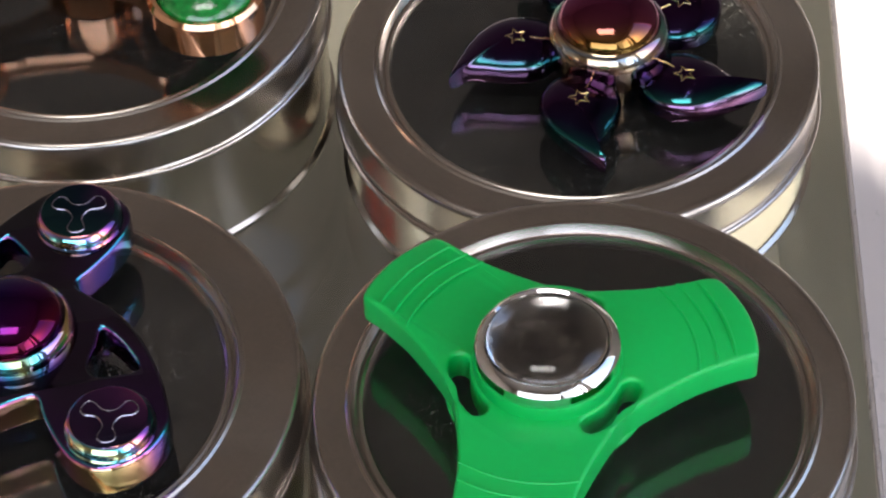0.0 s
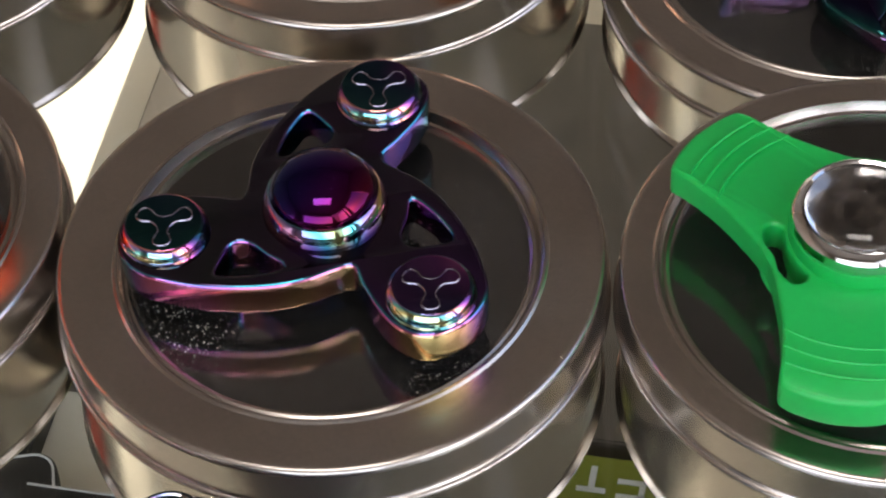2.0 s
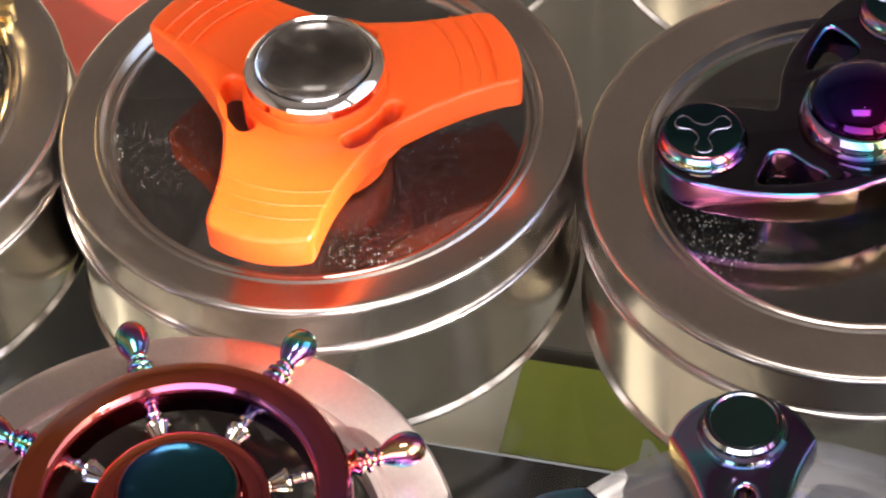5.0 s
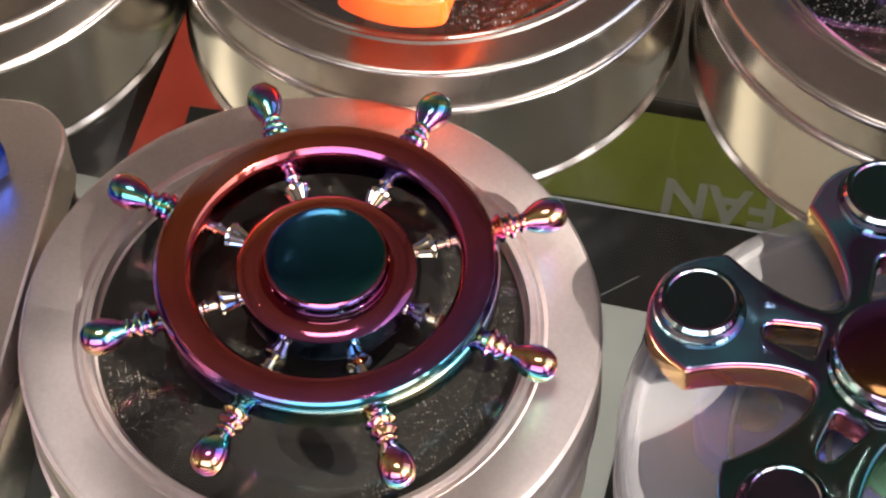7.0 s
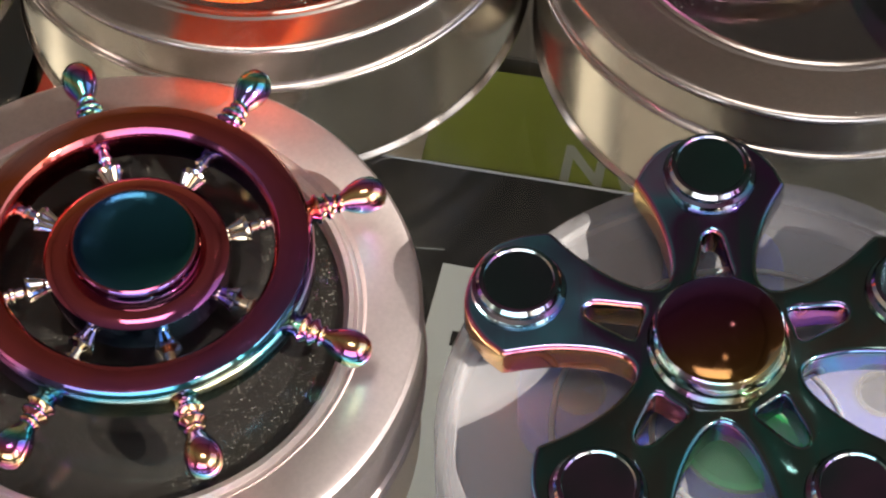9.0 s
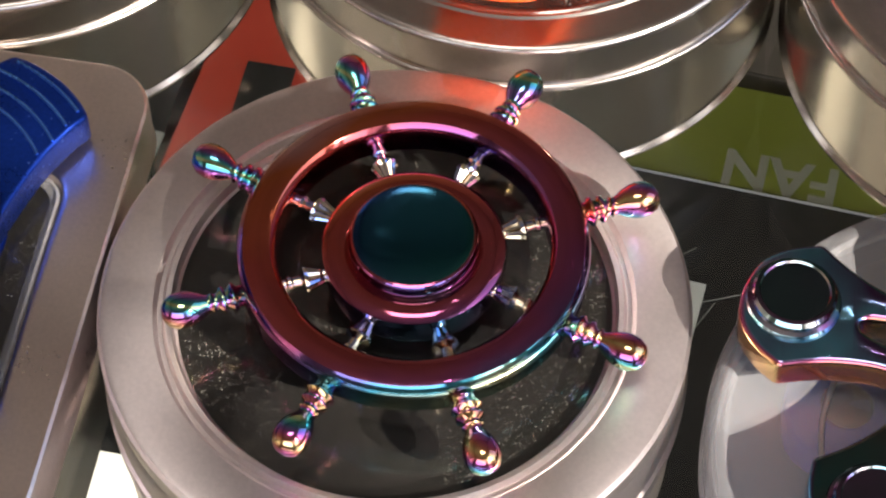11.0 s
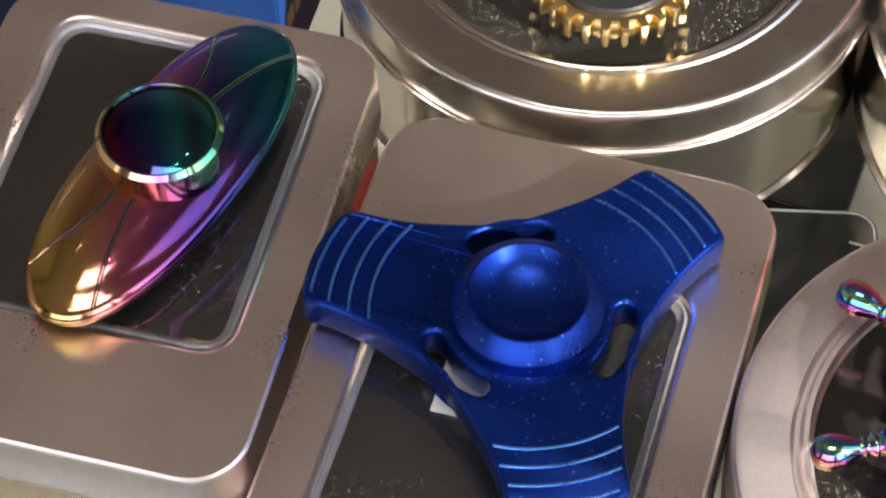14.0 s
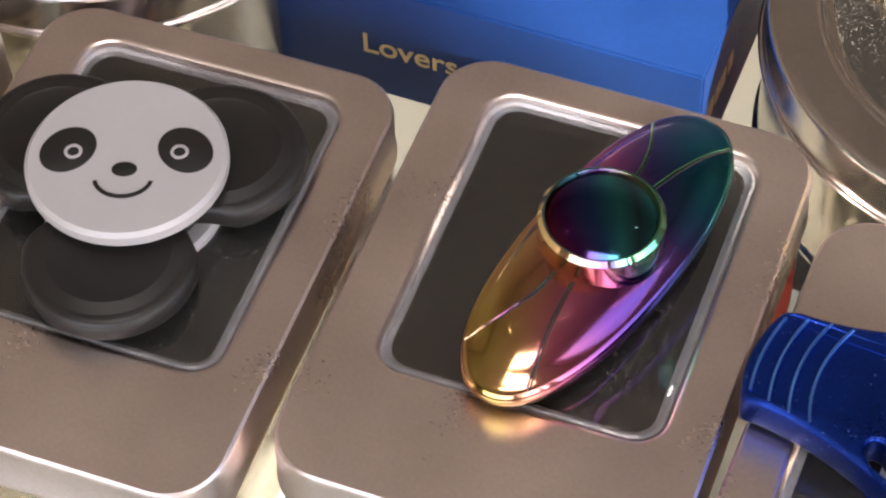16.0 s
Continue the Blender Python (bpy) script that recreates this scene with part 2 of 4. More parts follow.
gl_.new(gx.outputs[1], gk.inputs[0])
ga = gn.new("ShaderNodeMath")
gl_.new(sep.outputs[0], ga.inputs[0])
gl_.new(gk.outputs[0], ga.inputs[1])
gl_.new(ga.outputs[0], gr_.inputs[0])
gl_.new(gr_.outputs[0], gn["Principled BSDF"].inputs["Base Color"])
GLASS = clear_sheet("counter_glass", (0.90, 0.93, 0.91), 0.0, 0.0, 1.5)
CHROME = base_mat("chrome", (0.80, 0.80, 0.82), 0.06, 1.0, 0.05, 80.0, 800.0, 0, 0, 0.03)
GREEN = base_mat("green_plastic", (0.010, 0.42, 0.075), 0.38, 0, 0.08, 60.0, 900.0, 0.04, 1800.0, 0.06, Subsurface_Weight=0.25, Subsurface_Scale=0.004)
ORANGE = base_mat("orange_plastic", (0.90, 0.105, 0.012), 0.34, 0, 0.06, 60.0, 900.0, 0.03, 1800.0, 0.06, Subsurface_Weight=0.3, Subsurface_Scale=0.004)
BLUE = base_mat("blue_anodised", (0.005, 0.026, 0.21), 0.30, 0.88, 0.4, 50.0, 2600.0, 0.12, 4200.0, 0.06)
# cut ridges of the same blue, their glint put into a paler colour
BLUE_EDGE = base_mat("cut_blue_metal", (0.13, 0.36, 1.0), 0.30, 1.0, 0.15, 80.0, 2000.0, 0.1, 3000.0)
bn, bl_ = BLUE.node_tree.nodes, BLUE.node_tree.links
bv = bn.new("ShaderNodeTexVoronoi")
bv.inputs["Scale"].default_value = 3800.0
bc = bn.new("ShaderNodeTexCoord")
bl_.new(bc.outputs["Object"], bv.inputs["Vector"])
bs = bn.new("ShaderNodeSeparateColor")
bl_.new(bv.outputs["Color"], bs.inputs[0])
bm_ = bn.new("ShaderNodeMapRange")
bm_.inputs[1].default_value, bm_.inputs[2].default_value = 0.988, 1.0
bl_.new(bs.outputs[0], bm_.inputs[0])
bx = bn.new("ShaderNodeMixRGB")
bl_.new(bm_.outputs[0], bx.inputs[0])
bl_.new(bn["Principled BSDF"].inputs["Base Color"].links[0].from_socket, bx.inputs[1])
bx.inputs[2].default_value = (0.10, 0.20, 0.60, 1)
bl_.new(bx.outputs[0], bn["Principled BSDF"].inputs["Base Color"])
LENS = base_mat("clear_glass_dome", (0.92, 0.92, 0.92), 0.01, 0, 0.02, 150.0, 900.0, 0, 0, 0.01, IOR=1.5, Transmission_Weight=1.0)
# pale blotches in this dark metal's colour stand in for reflections in the dome
LENS_BACK = base_mat("dark_turned_metal", (0.22, 0.21, 0.21), 0.16, 1.0, 0.6, 160.0, 900.0, 0.0, 300.0, 0.05)
for nd in LENS_BACK.node_tree.nodes:
    if nd.type == "VALTORGB":
        ramp_set(nd, [(0.62, (0.045, 0.042, 0.042)), (0.95, (0.42, 0.40, 0.39))])
BRASS = base_mat("brass", (0.86, 0.67, 0.33), 0.20, 1.0, 0.10, 120.0, 1500.0, 0.04, 2500.0, 0.06)
BLACK_MATT = base_mat("black_metal", (0.015, 0.015, 0.016), 0.35, 0.2, 0.2, 120.0, 1500.0)
STEEL = base_mat("screw_steel", (0.70, 0.70, 0.70), 0.22, 1.0, 0.1, 200.0, 1500.0)
COPPER = base_mat("copper_plating", (0.92, 0.50, 0.30), 0.10, 1.0, 0.08, 120.0, 1500.0, 0, 0, 0.04)
GREEN_GEM = base_mat("green_gem", (0.01, 0.16, 0.025), 0.05, 0, 0.7, 350.0, 900.0, 0.9, 420.0, 0.04, Coat_Weight=1.0)
WHITE_PL = base_mat("white_plastic", (0.31, 0.29, 0.285), 0.38, 0, 0.04, 60.0, 900.0)
GREY_PL = base_mat("dark_grey_plastic", (0.012, 0.0105, 0.0095), 0.42, 0, 0.2, 60.0, 900.0, Specular_IOR_Level=0.3)
FROST = base_mat("frosted_plastic", (0.18, 0.185, 0.205), 0.42, 0, 0.06, 60.0, 700.0, 0.05, 1500.0, 0.08, Subsurface_Weight=0.3, Subsurface_Scale=0.006)
FROST_LID = base_mat("translucent_frosted_lid", (0.30, 0.30, 0.315), 0.35, 0, 0.06, 60.0, 700.0, 0.05, 1500.0, 0.08, Alpha=0.42)
BLUE_PL = base_mat("blue_plastic", (0.03, 0.08, 0.75), 0.4, 0, 0.08, 60.0, 900.0)
BOX_BLUE = base_mat("printed_blue_card", (0.0065, 0.029, 0.125), 0.40, 0, 0.16, 50.0, 800.0, 0.03, 1800.0, Specular_IOR_Level=0.22)
GOLD_INK = base_mat("gold_ink", (0.60, 0.45, 0.26), 0.35, 0.7, 0.1, 300.0, 1500.0)
CREAM = base_mat("cream_board", (0.66, 0.585, 0.49), 0.6, 0, 0.06, 12.0, 300.0, 0.05, 900.0)
CARD_GREEN = base_mat("lime_card", (0.16, 0.18, 0.015), 0.4, 0, 0.10, 40.0, 600.0)
CARD_BLACK = base_mat("black_card", (0.010, 0.010, 0.011), 0.45, 0, 0.3, 30.0, 600.0, Specular_IOR_Level=0.25)
CARD_RED = base_mat("red_card", (0.42, 0.030, 0.013), 0.4, 0, 0.12, 40.0, 600.0)
SHADE_BROWN = base_mat("dark_brown_card", (0.085, 0.070, 0.060), 0.45, 0, 0.15, 40.0, 600.0)
CARD_WHITE = base_mat("white_card", (0.74, 0.72, 0.68), 0.5, 0, 0.05, 40.0, 600.0)
CARD_GREY = base_mat("grey_card", (0.30, 0.29, 0.27), 0.4, 0, 0.1, 40.0, 600.0)
INK_DIM = base_mat("dull_grey_ink", (0.25, 0.25, 0.20), 0.5, 0, 0.05)
INK = base_mat("pale_ink", (0.60, 0.60, 0.62), 0.5, 0, 0.05)
WALL = base_mat("wall_paint", (0.36, 0.32, 0.29), 0.8, 0, 0.12, 2.0, 40.0, 0.05, 200.0)
CEIL = base_mat("ceiling_paint", (0.46, 0.42, 0.39), 0.8, 0, 0.10, 2.0, 40.0)
FLOOR = base_mat("floor_tile", (0.22, 0.19, 0.16), 0.5, 0, 0.15, 2.0, 40.0)
PALE_STOPS = [(0.0, (0.92, 0.74, 0.34)), (0.22, (0.88, 0.34, 0.22)), (0.42, (0.74, 0.16, 0.42)), (0.58, (0.40, 0.18, 0.62)), (0.74, (0.10, 0.34, 0.58)), (0.88, (0.14, 0.62, 0.48)), (1.0, (0.78, 0.82, 0.40))]
SILVER_STOPS = [(0.0, (0.95, 0.82, 0.52)), (0.4, (0.85, 0.72, 0.52)), (0.7, (0.25, 0.40, 0.85)), (1.0, (0.90, 0.76, 0.42))]
EDGE_STOPS = [(0.0, (0.058, 0.068, 0.074)), (0.20, (0.070, 0.052, 0.095)), (0.34, (0.10, 0.05, 0.18)), (0.46, (0.03, 0.42, 0.52)), (0.58, (0.30, 0.15, 0.62)), (0.74, (0.80, 0.26, 0.42)), (0.88, (0.85, 0.55, 0.30)), (1.0, (0.88, 0.80, 0.34))]
RING_STOPS = [(0.0, (0.022, 0.080, 0.085)), (0.16, (0.028, 0.050, 0.100)), (0.32, (0.16, 0.055, 0.22)), (0.44, (0.55, 0.14, 0.40)), (0.58, (0.90, 0.40, 0.26)), (0.70, (0.45, 0.32, 0.90)), (0.84, (0.14, 0.66, 0.70)), (1.0, (0.92, 0.84, 0.36))]
RB_CRAB = rainbow("rainbow_plating_purple", (0.14, 0.66, 0.0), 1.0, (-5.0, 2.0, 0.0), 0.0, 0.08, EDGE_STOPS, 1.0)
RB_CRAB_CAP = rainbow("rainbow_plating_cap", (0.45, 0.80, 0.0), 1.0, (-3.5, 3.5, 0.0), -0.05, 0.08, RING_STOPS, 1.0)
RB_BEZEL = rainbow("rainbow_plating_bezel", (1.1, 0.45, 0.0), 1.0, (0.0, 0.0, 0.0), 0.5, 0.07, [(0.0, (0.75, 0.60, 0.20)), (0.25, (0.65, 0.30, 0.50)), (0.5, (0.30, 0.26, 0.65)), (0.75, (0.08, 0.55, 0.62)), (1.0, (0.60, 0.62, 0.25))], 0.8)
RB_FAN_CAP = rainbow("rainbow_plating_fan_cap", (-0.75, 0.35, 0.0), 1.0, (-4.0, 1.0, 0.0), -0.06, 0.09, [(0.0, (0.05, 0.13, 0.13)), (0.18, (0.07, 0.09, 0.12)), (0.34, (0.24, 0.09, 0.22)), (0.48, (0.30, 0.36, 0.60)), (0.62, (0.80, 0.70, 0.62)), (0.80, (0.30, 0.66, 0.75)), (1.0, (0.85, 0.75, 0.60))], 1.0)
RB_FAN_BEZEL = rainbow("rainbow_plating_fan_bezel", (-0.5, 0.9, 0.0), 1.0, (0.0, 0.0, 0.0), 0.15, 0.09, [(0.0, (0.40, 0.75, 0.65)), (0.3, (0.75, 0.62, 0.25)), (0.55, (0.85, 0.70, 0.40)), (0.8, (0.35, 0.65, 0.60)), (1.0, (0.60, 0.30, 0.60))], 1.0)
RB_WHEEL = rainbow("rainbow_plating_red", (-0.33, 0.12, 0.0), 1.0, (-8.6, -5.6, 0.0), 0.25, 0.09, [(0.0, (0.85, 0.66, 0.42)), (0.10, (0.72, 0.40, 0.42)), (0.22, (0.60, 0.17, 0.07)), (0.36, (0.54, 0.11, 0.09)), (0.50, (0.44, 0.10, 0.13)), (0.64, (0.34, 0.09, 0.24)), (0.76, (0.14, 0.11, 0.32)), (0.88, (0.06, 0.34, 0.42)), (1.0, (0.70, 0.62, 0.30))], 1.0)
RB_PETAL_HUB = rainbow("rainbow_plating_petal_hub", (0.5, 0.8, 0.0), 1.0, (0.0, 0.0, 0.0), 0.2, 0.09, [(0.0, (0.40, 0.20, 0.45)), (0.3, (0.25, 0.65, 0.55)), (0.6, (0.75, 0.40, 0.50)), (0.85, (0.85, 0.65, 0.40)), (1.0, (0.45, 0.60, 0.80))], 0.6)
RB_PETAL_DOME = rainbow("red_gold_dome", (0.2, 0.8, 0.0), 1.0, (0.0, 0.0, 0.0), -0.05, 0.07, [(0.0, (0.36, 0.06, 0.22)), (0.4, (0.32, 0.07, 0.12)), (0.7, (0.46, 0.22, 0.06)), (1.0, (0.50, 0.34, 0.10))], 0.6)
RB_HANDLE = rainbow("rainbow_plating_bright", (0.55, -0.50, 0.40), 1.0, (18.0, 13.0, 20.0), 0.1, 0.09, PALE_STOPS, 0.8)
RB_SPOKE = rainbow("rainbow_plating_silver", (0.6, 0.5, 0.5), 1.0, (20.0, 15.0, 0.0), 0.2, 0.10, SILVER_STOPS, 1.0)
RB_FAN = rainbow("rainbow_plating_teal", (-0.42, 0.28, 0.0), 1.0, (7.0, 6.0, 0.0), 0.0, 0.10, [(0.0, (0.05, 0.20, 0.19)), (0.12, (0.11, 0.105, 0.10)), (0.22, (0.05, 0.15, 0.16)), (0.32, (0.13, 0.065, 0.19)), (0.42, (0.14, 0.42, 0.62)), (0.54, (0.55, 0.18, 0.50)), (0.68, (0.85, 0.22, 0.20)), (0.86, (0.90, 0.70, 0.28)), (1.0, (0.80, 0.75, 0.40))], 1.0)
RB_LEAF = rainbow("rainbow_plating_gold", (0.22, 0.14, 0.06), 1.0, (6.5, 12.5, 0.0), 0.20, 0.11, [(0.0, (0.48, 0.36, 0.10)), (0.18, (0.50, 0.26, 0.14)), (0.34, (0.46, 0.12, 0.20)), (0.50, (0.26, 0.07, 0.26)), (0.66, (0.06, 0.06, 0.24)), (0.84, (0.02, 0.14, 0.24)), (1.0, (0.03, 0.26, 0.24))], 1.0)
RB_LEAF_HUB = rainbow("rainbow_plating_hub", (0.5, 0.4, 0.4), 1.0, (6.0, 6.0, 10.0), 0.1, 0.10, [(0.0, (0.85, 0.70, 0.25)), (0.35, (0.75, 0.50, 0.35)), (0.6, (0.35, 0.10, 0.35)), (0.8, (0.10, 0.35, 0.30)), (1.0, (0.25, 0.65, 0.25))], 1.0)
RB_HUB = rainbow("wine_red_dome", (0.5, -0.5, 0.3), 1.0, (10.0, 6.0, 0.0), 0.1, 0.07, [(0.0, (0.16, 0.012, 0.04)), (0.3, (0.09, 0.008, 0.09)), (0.6, (0.035, 0.012, 0.13)), (1.0, (0.015, 0.03, 0.16))], 0.8)
RB_BRONZE = rainbow("bronze_plating", (0.6, 0.2, 0.0), 1.0, (26.0, 6.0, 0.0), 0.3, 0.12, [(0.0, (0.17, 0.10, 0.03)), (0.30, (0.17, 0.075, 0.035)), (0.55, (0.16, 0.045, 0.08)), (0.8, (0.15, 0.05, 0.16)), (1.0, (0.08, 0.06, 0.20))], 0.75)
RB_PETAL = rainbow("rainbow_plating_violet", (0.10, 0.50, 0.0), 1.0, (0.0, 3.0, 0.0), 0.0, 0.12, [(0.0, (0.055, 0.022, 0.085)), (0.22, (0.060, 0.020, 0.090)), (0.36, (0.030, 0.022, 0.080)), (0.44, (0.02, 0.08, 0.11)), (0.54, (0.04, 0.24, 0.23)), (0.66, (0.30, 0.16, 0.34)), (0.82, (0.46, 0.22, 0.40)), (1.0, (0.50, 0.40, 0.30))], 0.7)
RB_GEM = rainbow("dark_iridescent_gem", (0.8, 0.5, 0.3), 1.0, (16.0, 24.0, 0.0), 0.2, 0.08, [(0.0, (0.14, 0.02, 0.03)), (0.3, (0.05, 0.01, 0.07)), (0.6, (0.02, 0.05, 0.16)), (0.8, (0.03, 0.18, 0.20)), (1.0, (0.03, 0.06, 0.08))], 1.0)
RB_DISH = rainbow("teal_dish", (0.4, 0.5, 0.3), 1.0, (8.0, 8.0, 0.0), 0.1, 0.16, [(0.0, (0.03, 0.09, 0.13)), (0.4, (0.018, 0.05, 0.14)), (0.7, (0.02, 0.12, 0.13)), (1.0, (0.02, 0.15, 0.10))], 1.0)


from mathutils.bvhtree import BVHTree


# ---- building helpers (lengths in millimetres inside the builders) ----
MM = 0.001


def part(name, geo, material, parent=None, label="", angle=32.0, loc=None):
    """Links a bmesh or a mesh as one mesh object under a thing or a part."""
    if isinstance(geo, bmesh.types.BMesh):
        me = bpy.data.meshes.new(name)
        bmesh.ops.recalc_face_normals(geo, faces=geo.faces)
        geo.to_mesh(me)
        geo.free()
    else:
        me = geo
    me.materials.clear()
    me.materials.append(material)
    me.polygons.foreach_set("use_smooth", [True] * len(me.polygons))
    me.set_sharp_from_angle(angle=radians(angle))
    ob = new(name, me)
    if parent:
        ob.parent = parent
    if loc:
        ob.location = loc
    if label:
        ob["label"] = label
    return ob


def thing(name, x, y, z, rz=0.0, label="", category="", group=""):
    e = new(name)
    e.empty_display_size = 0.02
    e.matrix_basis = pose(x * MM, y * MM, z * MM, 0, 0, rz)
    return tagged(e, label, category, group)


def lathe(profile, n=96, cx=0.0, cy=0.0, bm=None, closed=False):
    """Turns a profile of (radius, height) round the z axis."""
    bm = bm or bmesh.new()
    rings = []
    for r, z in profile:
        if r < 1e-6:
            rings.append([bm.verts.new((cx * MM, cy * MM, z * MM))])
        else:
            rings.append([bm.verts.new(((cx + r * math.cos(2 * math.pi * k / n)) * MM, (cy + r * math.sin(2 * math.pi * k / n)) * MM, z * MM)) for k in range(n)])
    pairs = list(zip(rings, rings[1:])) + ([(rings[-1], rings[0])] if closed else [])
    for a, b in pairs:
        if len(a) == len(b) == 1:
            continue
        for k in range(n):
            j = (k + 1) % n
            if len(a) == 1:
                bm.faces.new((a[0], b[k], b[j]))
            elif len(b) == 1:
                bm.faces.new((a[k], a[j], b[0]))
            else:
                bm.faces.new((a[k], a[j], b[j], b[k]))
    return bm


def arc(cx, cz, r, a0, a1, n=6):
    return [(cx + r * math.cos(radians(a0 + (a1 - a0) * k / n)), cz + r * math.sin(radians(a0 + (a1 - a0) * k / n))) for k in range(n + 1)]


def smooth_ring(pts, sub=5):
    """A closed Catmull-Rom curve through the points."""
    out, m = [], len(pts)
    for i in range(m):
        p0, p1, p2, p3 = (np.array(pts[(i + k - 1) % m]) for k in range(4))
        for s in range(sub):
            t = s / sub
            out.append(tuple(0.5 * (2 * p1 + (p2 - p0) * t + (2 * p0 - 5 * p1 + 4 * p2 - p3) * t * t + (3 * p1 - p0 - 3 * p2 + p3) * t ** 3)))
    return out


def polar(pts):
    return [(r * math.cos(radians(a)), r * math.sin(radians(a))) for a, r in pts]


def round_rect(w, h, r, n=8):
    out = []
    for sx, sy, a0 in ((1, 1, 0), (-1, 1, 90), (-1, -1, 180), (1, -1, 270)):
        for k in range(n + 1):
            a = radians(a0 + 90 * k / n)
            out.append((sx * (w / 2 - r) + r * math.cos(a), sy * (h / 2 - r) + r * math.sin(a)))
    return out


def slab(name, outlines, z0, z1, bevel=0.4, res=2):
    """A plate with the given outline, and holes where further outlines lie inside it, with rounded edges."""
    cu = bpy.data.curves.new(name, "CURVE")
    cu.dimensions, cu.fill_mode = "2D", "BOTH"
    cu.extrude, cu.bevel_depth, cu.bevel_resolution, cu.offset = ((z1 - z0) / 2 - bevel) * MM, bevel * MM, res, -bevel * MM
    for pts in outlines:
        sp = cu.splines.new("POLY")
        sp.points.add(len(pts) - 1)
        for p, (x, y) in zip(sp.points, pts):
            p.co = (x * MM, y * MM, 0, 1)
        sp.use_cyclic_u = True
    ob = bpy.data.objects.new(name, cu)
    scene.collection.objects.link(ob)
    dg = bpy.context.evaluated_depsgraph_get()
    me = bpy.data.meshes.new_from_object(ob.evaluated_get(dg), depsgraph=dg)
    me.transform(Matrix.Translation((0, 0, (z0 + z1) / 2 * MM)))
    bm = bmesh.new()
    bm.from_mesh(me)
    bmesh.ops.remove_doubles(bm, verts=bm.verts, dist=2e-6)
    bm.to_mesh(me)
    bm.free()
    bpy.data.objects.remove(ob)
    bpy.data.curves.remove(cu)
    return me


def tube(points, r, closed=False, n=6, bm=None):
    """A round wire along points (millimetres)."""
    bm = bm or bmesh.new()
    pts = [Vector(p) * MM for p in points]
    rings = []
    for i, p in enumerate(pts):
        a = pts[i - 1] if (i or closed) else p
        b = pts[(i + 1) % len(pts)] if (i < len(pts) - 1 or closed) else p
        d = (b - a).normalized()
        side = d.cross(Vector((0, 0, 1)))
        side = side.normalized() if side.length > 1e-6 else Vector((1, 0, 0))
        up = side.cross(d)
        rings.append([bm.verts.new(p + (side * math.cos(2 * math.pi * k / n) + up * math.sin(2 * math.pi * k / n)) * r * MM) for k in range(n)])
    for i in range(len(rings) - (0 if closed else 1)):
        a, b = rings[i], rings[(i + 1) % len(rings)]
        for k in range(n):
            bm.faces.new((a[k], a[(k + 1) % n], b[(k + 1) % n], b[k]))
    if not closed:
        bm.faces.new(rings[0])
        bm.faces.new(rings[-1])
    return bm


def block(x0, x1, y0, y1, z0, z1, bevel=0.5):
    bm = bmesh.new()
    bmesh.ops.create_cube(bm, size=1.0)
    for v in bm.verts:
        v.co = (((x0 + x1) / 2 + v.co.x * (x1 - x0)) * MM, ((y0 + y1) / 2 + v.co.y * (y1 - y0)) * MM, ((z0 + z1) / 2 + v.co.z * (z1 - z0)) * MM)
    if bevel:
        bmesh.ops.bevel(bm, geom=bm.edges[:], offset=bevel * MM, segments=2, affect="EDGES")
    return bm


def loft(loops, bm=None, cap=True):
    """Joins loops of equally many (x, y, z) points, in millimetres, and closes both ends."""
    bm = bm or bmesh.new()
    vs = [[bm.verts.new((x * MM, y * MM, z * MM)) for x, y, z in lp] for lp in loops]
    m = len(vs[0])
    for a, b in zip(vs, vs[1:]):
        for k in range(m):
            bm.faces.new((a[k], a[(k + 1) % m], b[(k + 1) % m], b[k]))
    if cap:
        bm.faces.new(vs[0][::-1])
        bm.faces.new(vs[-1])
    return bm


# ---- the room round the counter ----
def wall_with_opening(name, axis, at, lo, hi, z0, z1, holes, thick=0.08):
    """An upright wall, in pieces round its openings, joined into one mesh."""
    bm = bmesh.new()
    cuts = sorted({lo, hi, *(h[0] for h in holes), *(h[1] for h in holes)})
    for a, b in zip(cuts, cuts[1:]):
        spans = [(z0, z1)]
        for h in holes:
            if h[0] <= a and b <= h[1]:
                spans = [(z0, h[2]), (h[3], z1)]
        for s0, s1 in spans:
            if axis == "x":
                box = (at, at + thick, a, b)
            else:
                box = (a, b, at, at + thick)
            g = bmesh.ops.create_cube(bm, size=1.0)["verts"]
            for v in g:
                v.co = ((box[0] + box[1]) / 2 + v.co.x * (box[1] - box[0]), (box[2] + box[3]) / 2 + v.co.y * (box[3] - box[2]), (s0 + s1) / 2 + v.co.z * (s1 - s0))
    return tagged(part(name, bm, WALL), "plain dim brown wall, unseen, added round the counter", "wall", kind="structure")


# unseen added walls; the right one's gaps let sun onto chosen tins only
wall_with_opening("wall_right", "x", 1.2, -2.2, 2.2, -1.0, 2.2, [(-2.05, -1.12, 0.28, 1.75), (-1.035, -0.878, 0.28, 1.75), (-0.70, 0.40, 0.28, 1.75)])
wall_with_opening("wall_left", "x", -2.6, -2.2, 2.2, -1.0, 2.2, [])
wall_with_opening("wall_front", "y", -2.28, -2.6, 1.28, -1.0, 2.2, [(-1.7, 0.7, 0.35, 1.75)])
wall_with_opening("wall_back", "y", 2.2, -2.6, 1.28, -1.0, 2.2, [])
bm = block(-2600, 1280, -2280, 2280, 2200, 2260, 0)
tagged(part("ceiling", bm, CEIL), "dim painted shop ceiling", "ceiling", kind="structure")
bm = block(-2600, 1280, -2280, 2280, -1060, -1000, 0)
tagged(part("floor", bm, FLOOR), "brown shop floor", "floor", kind="structure")

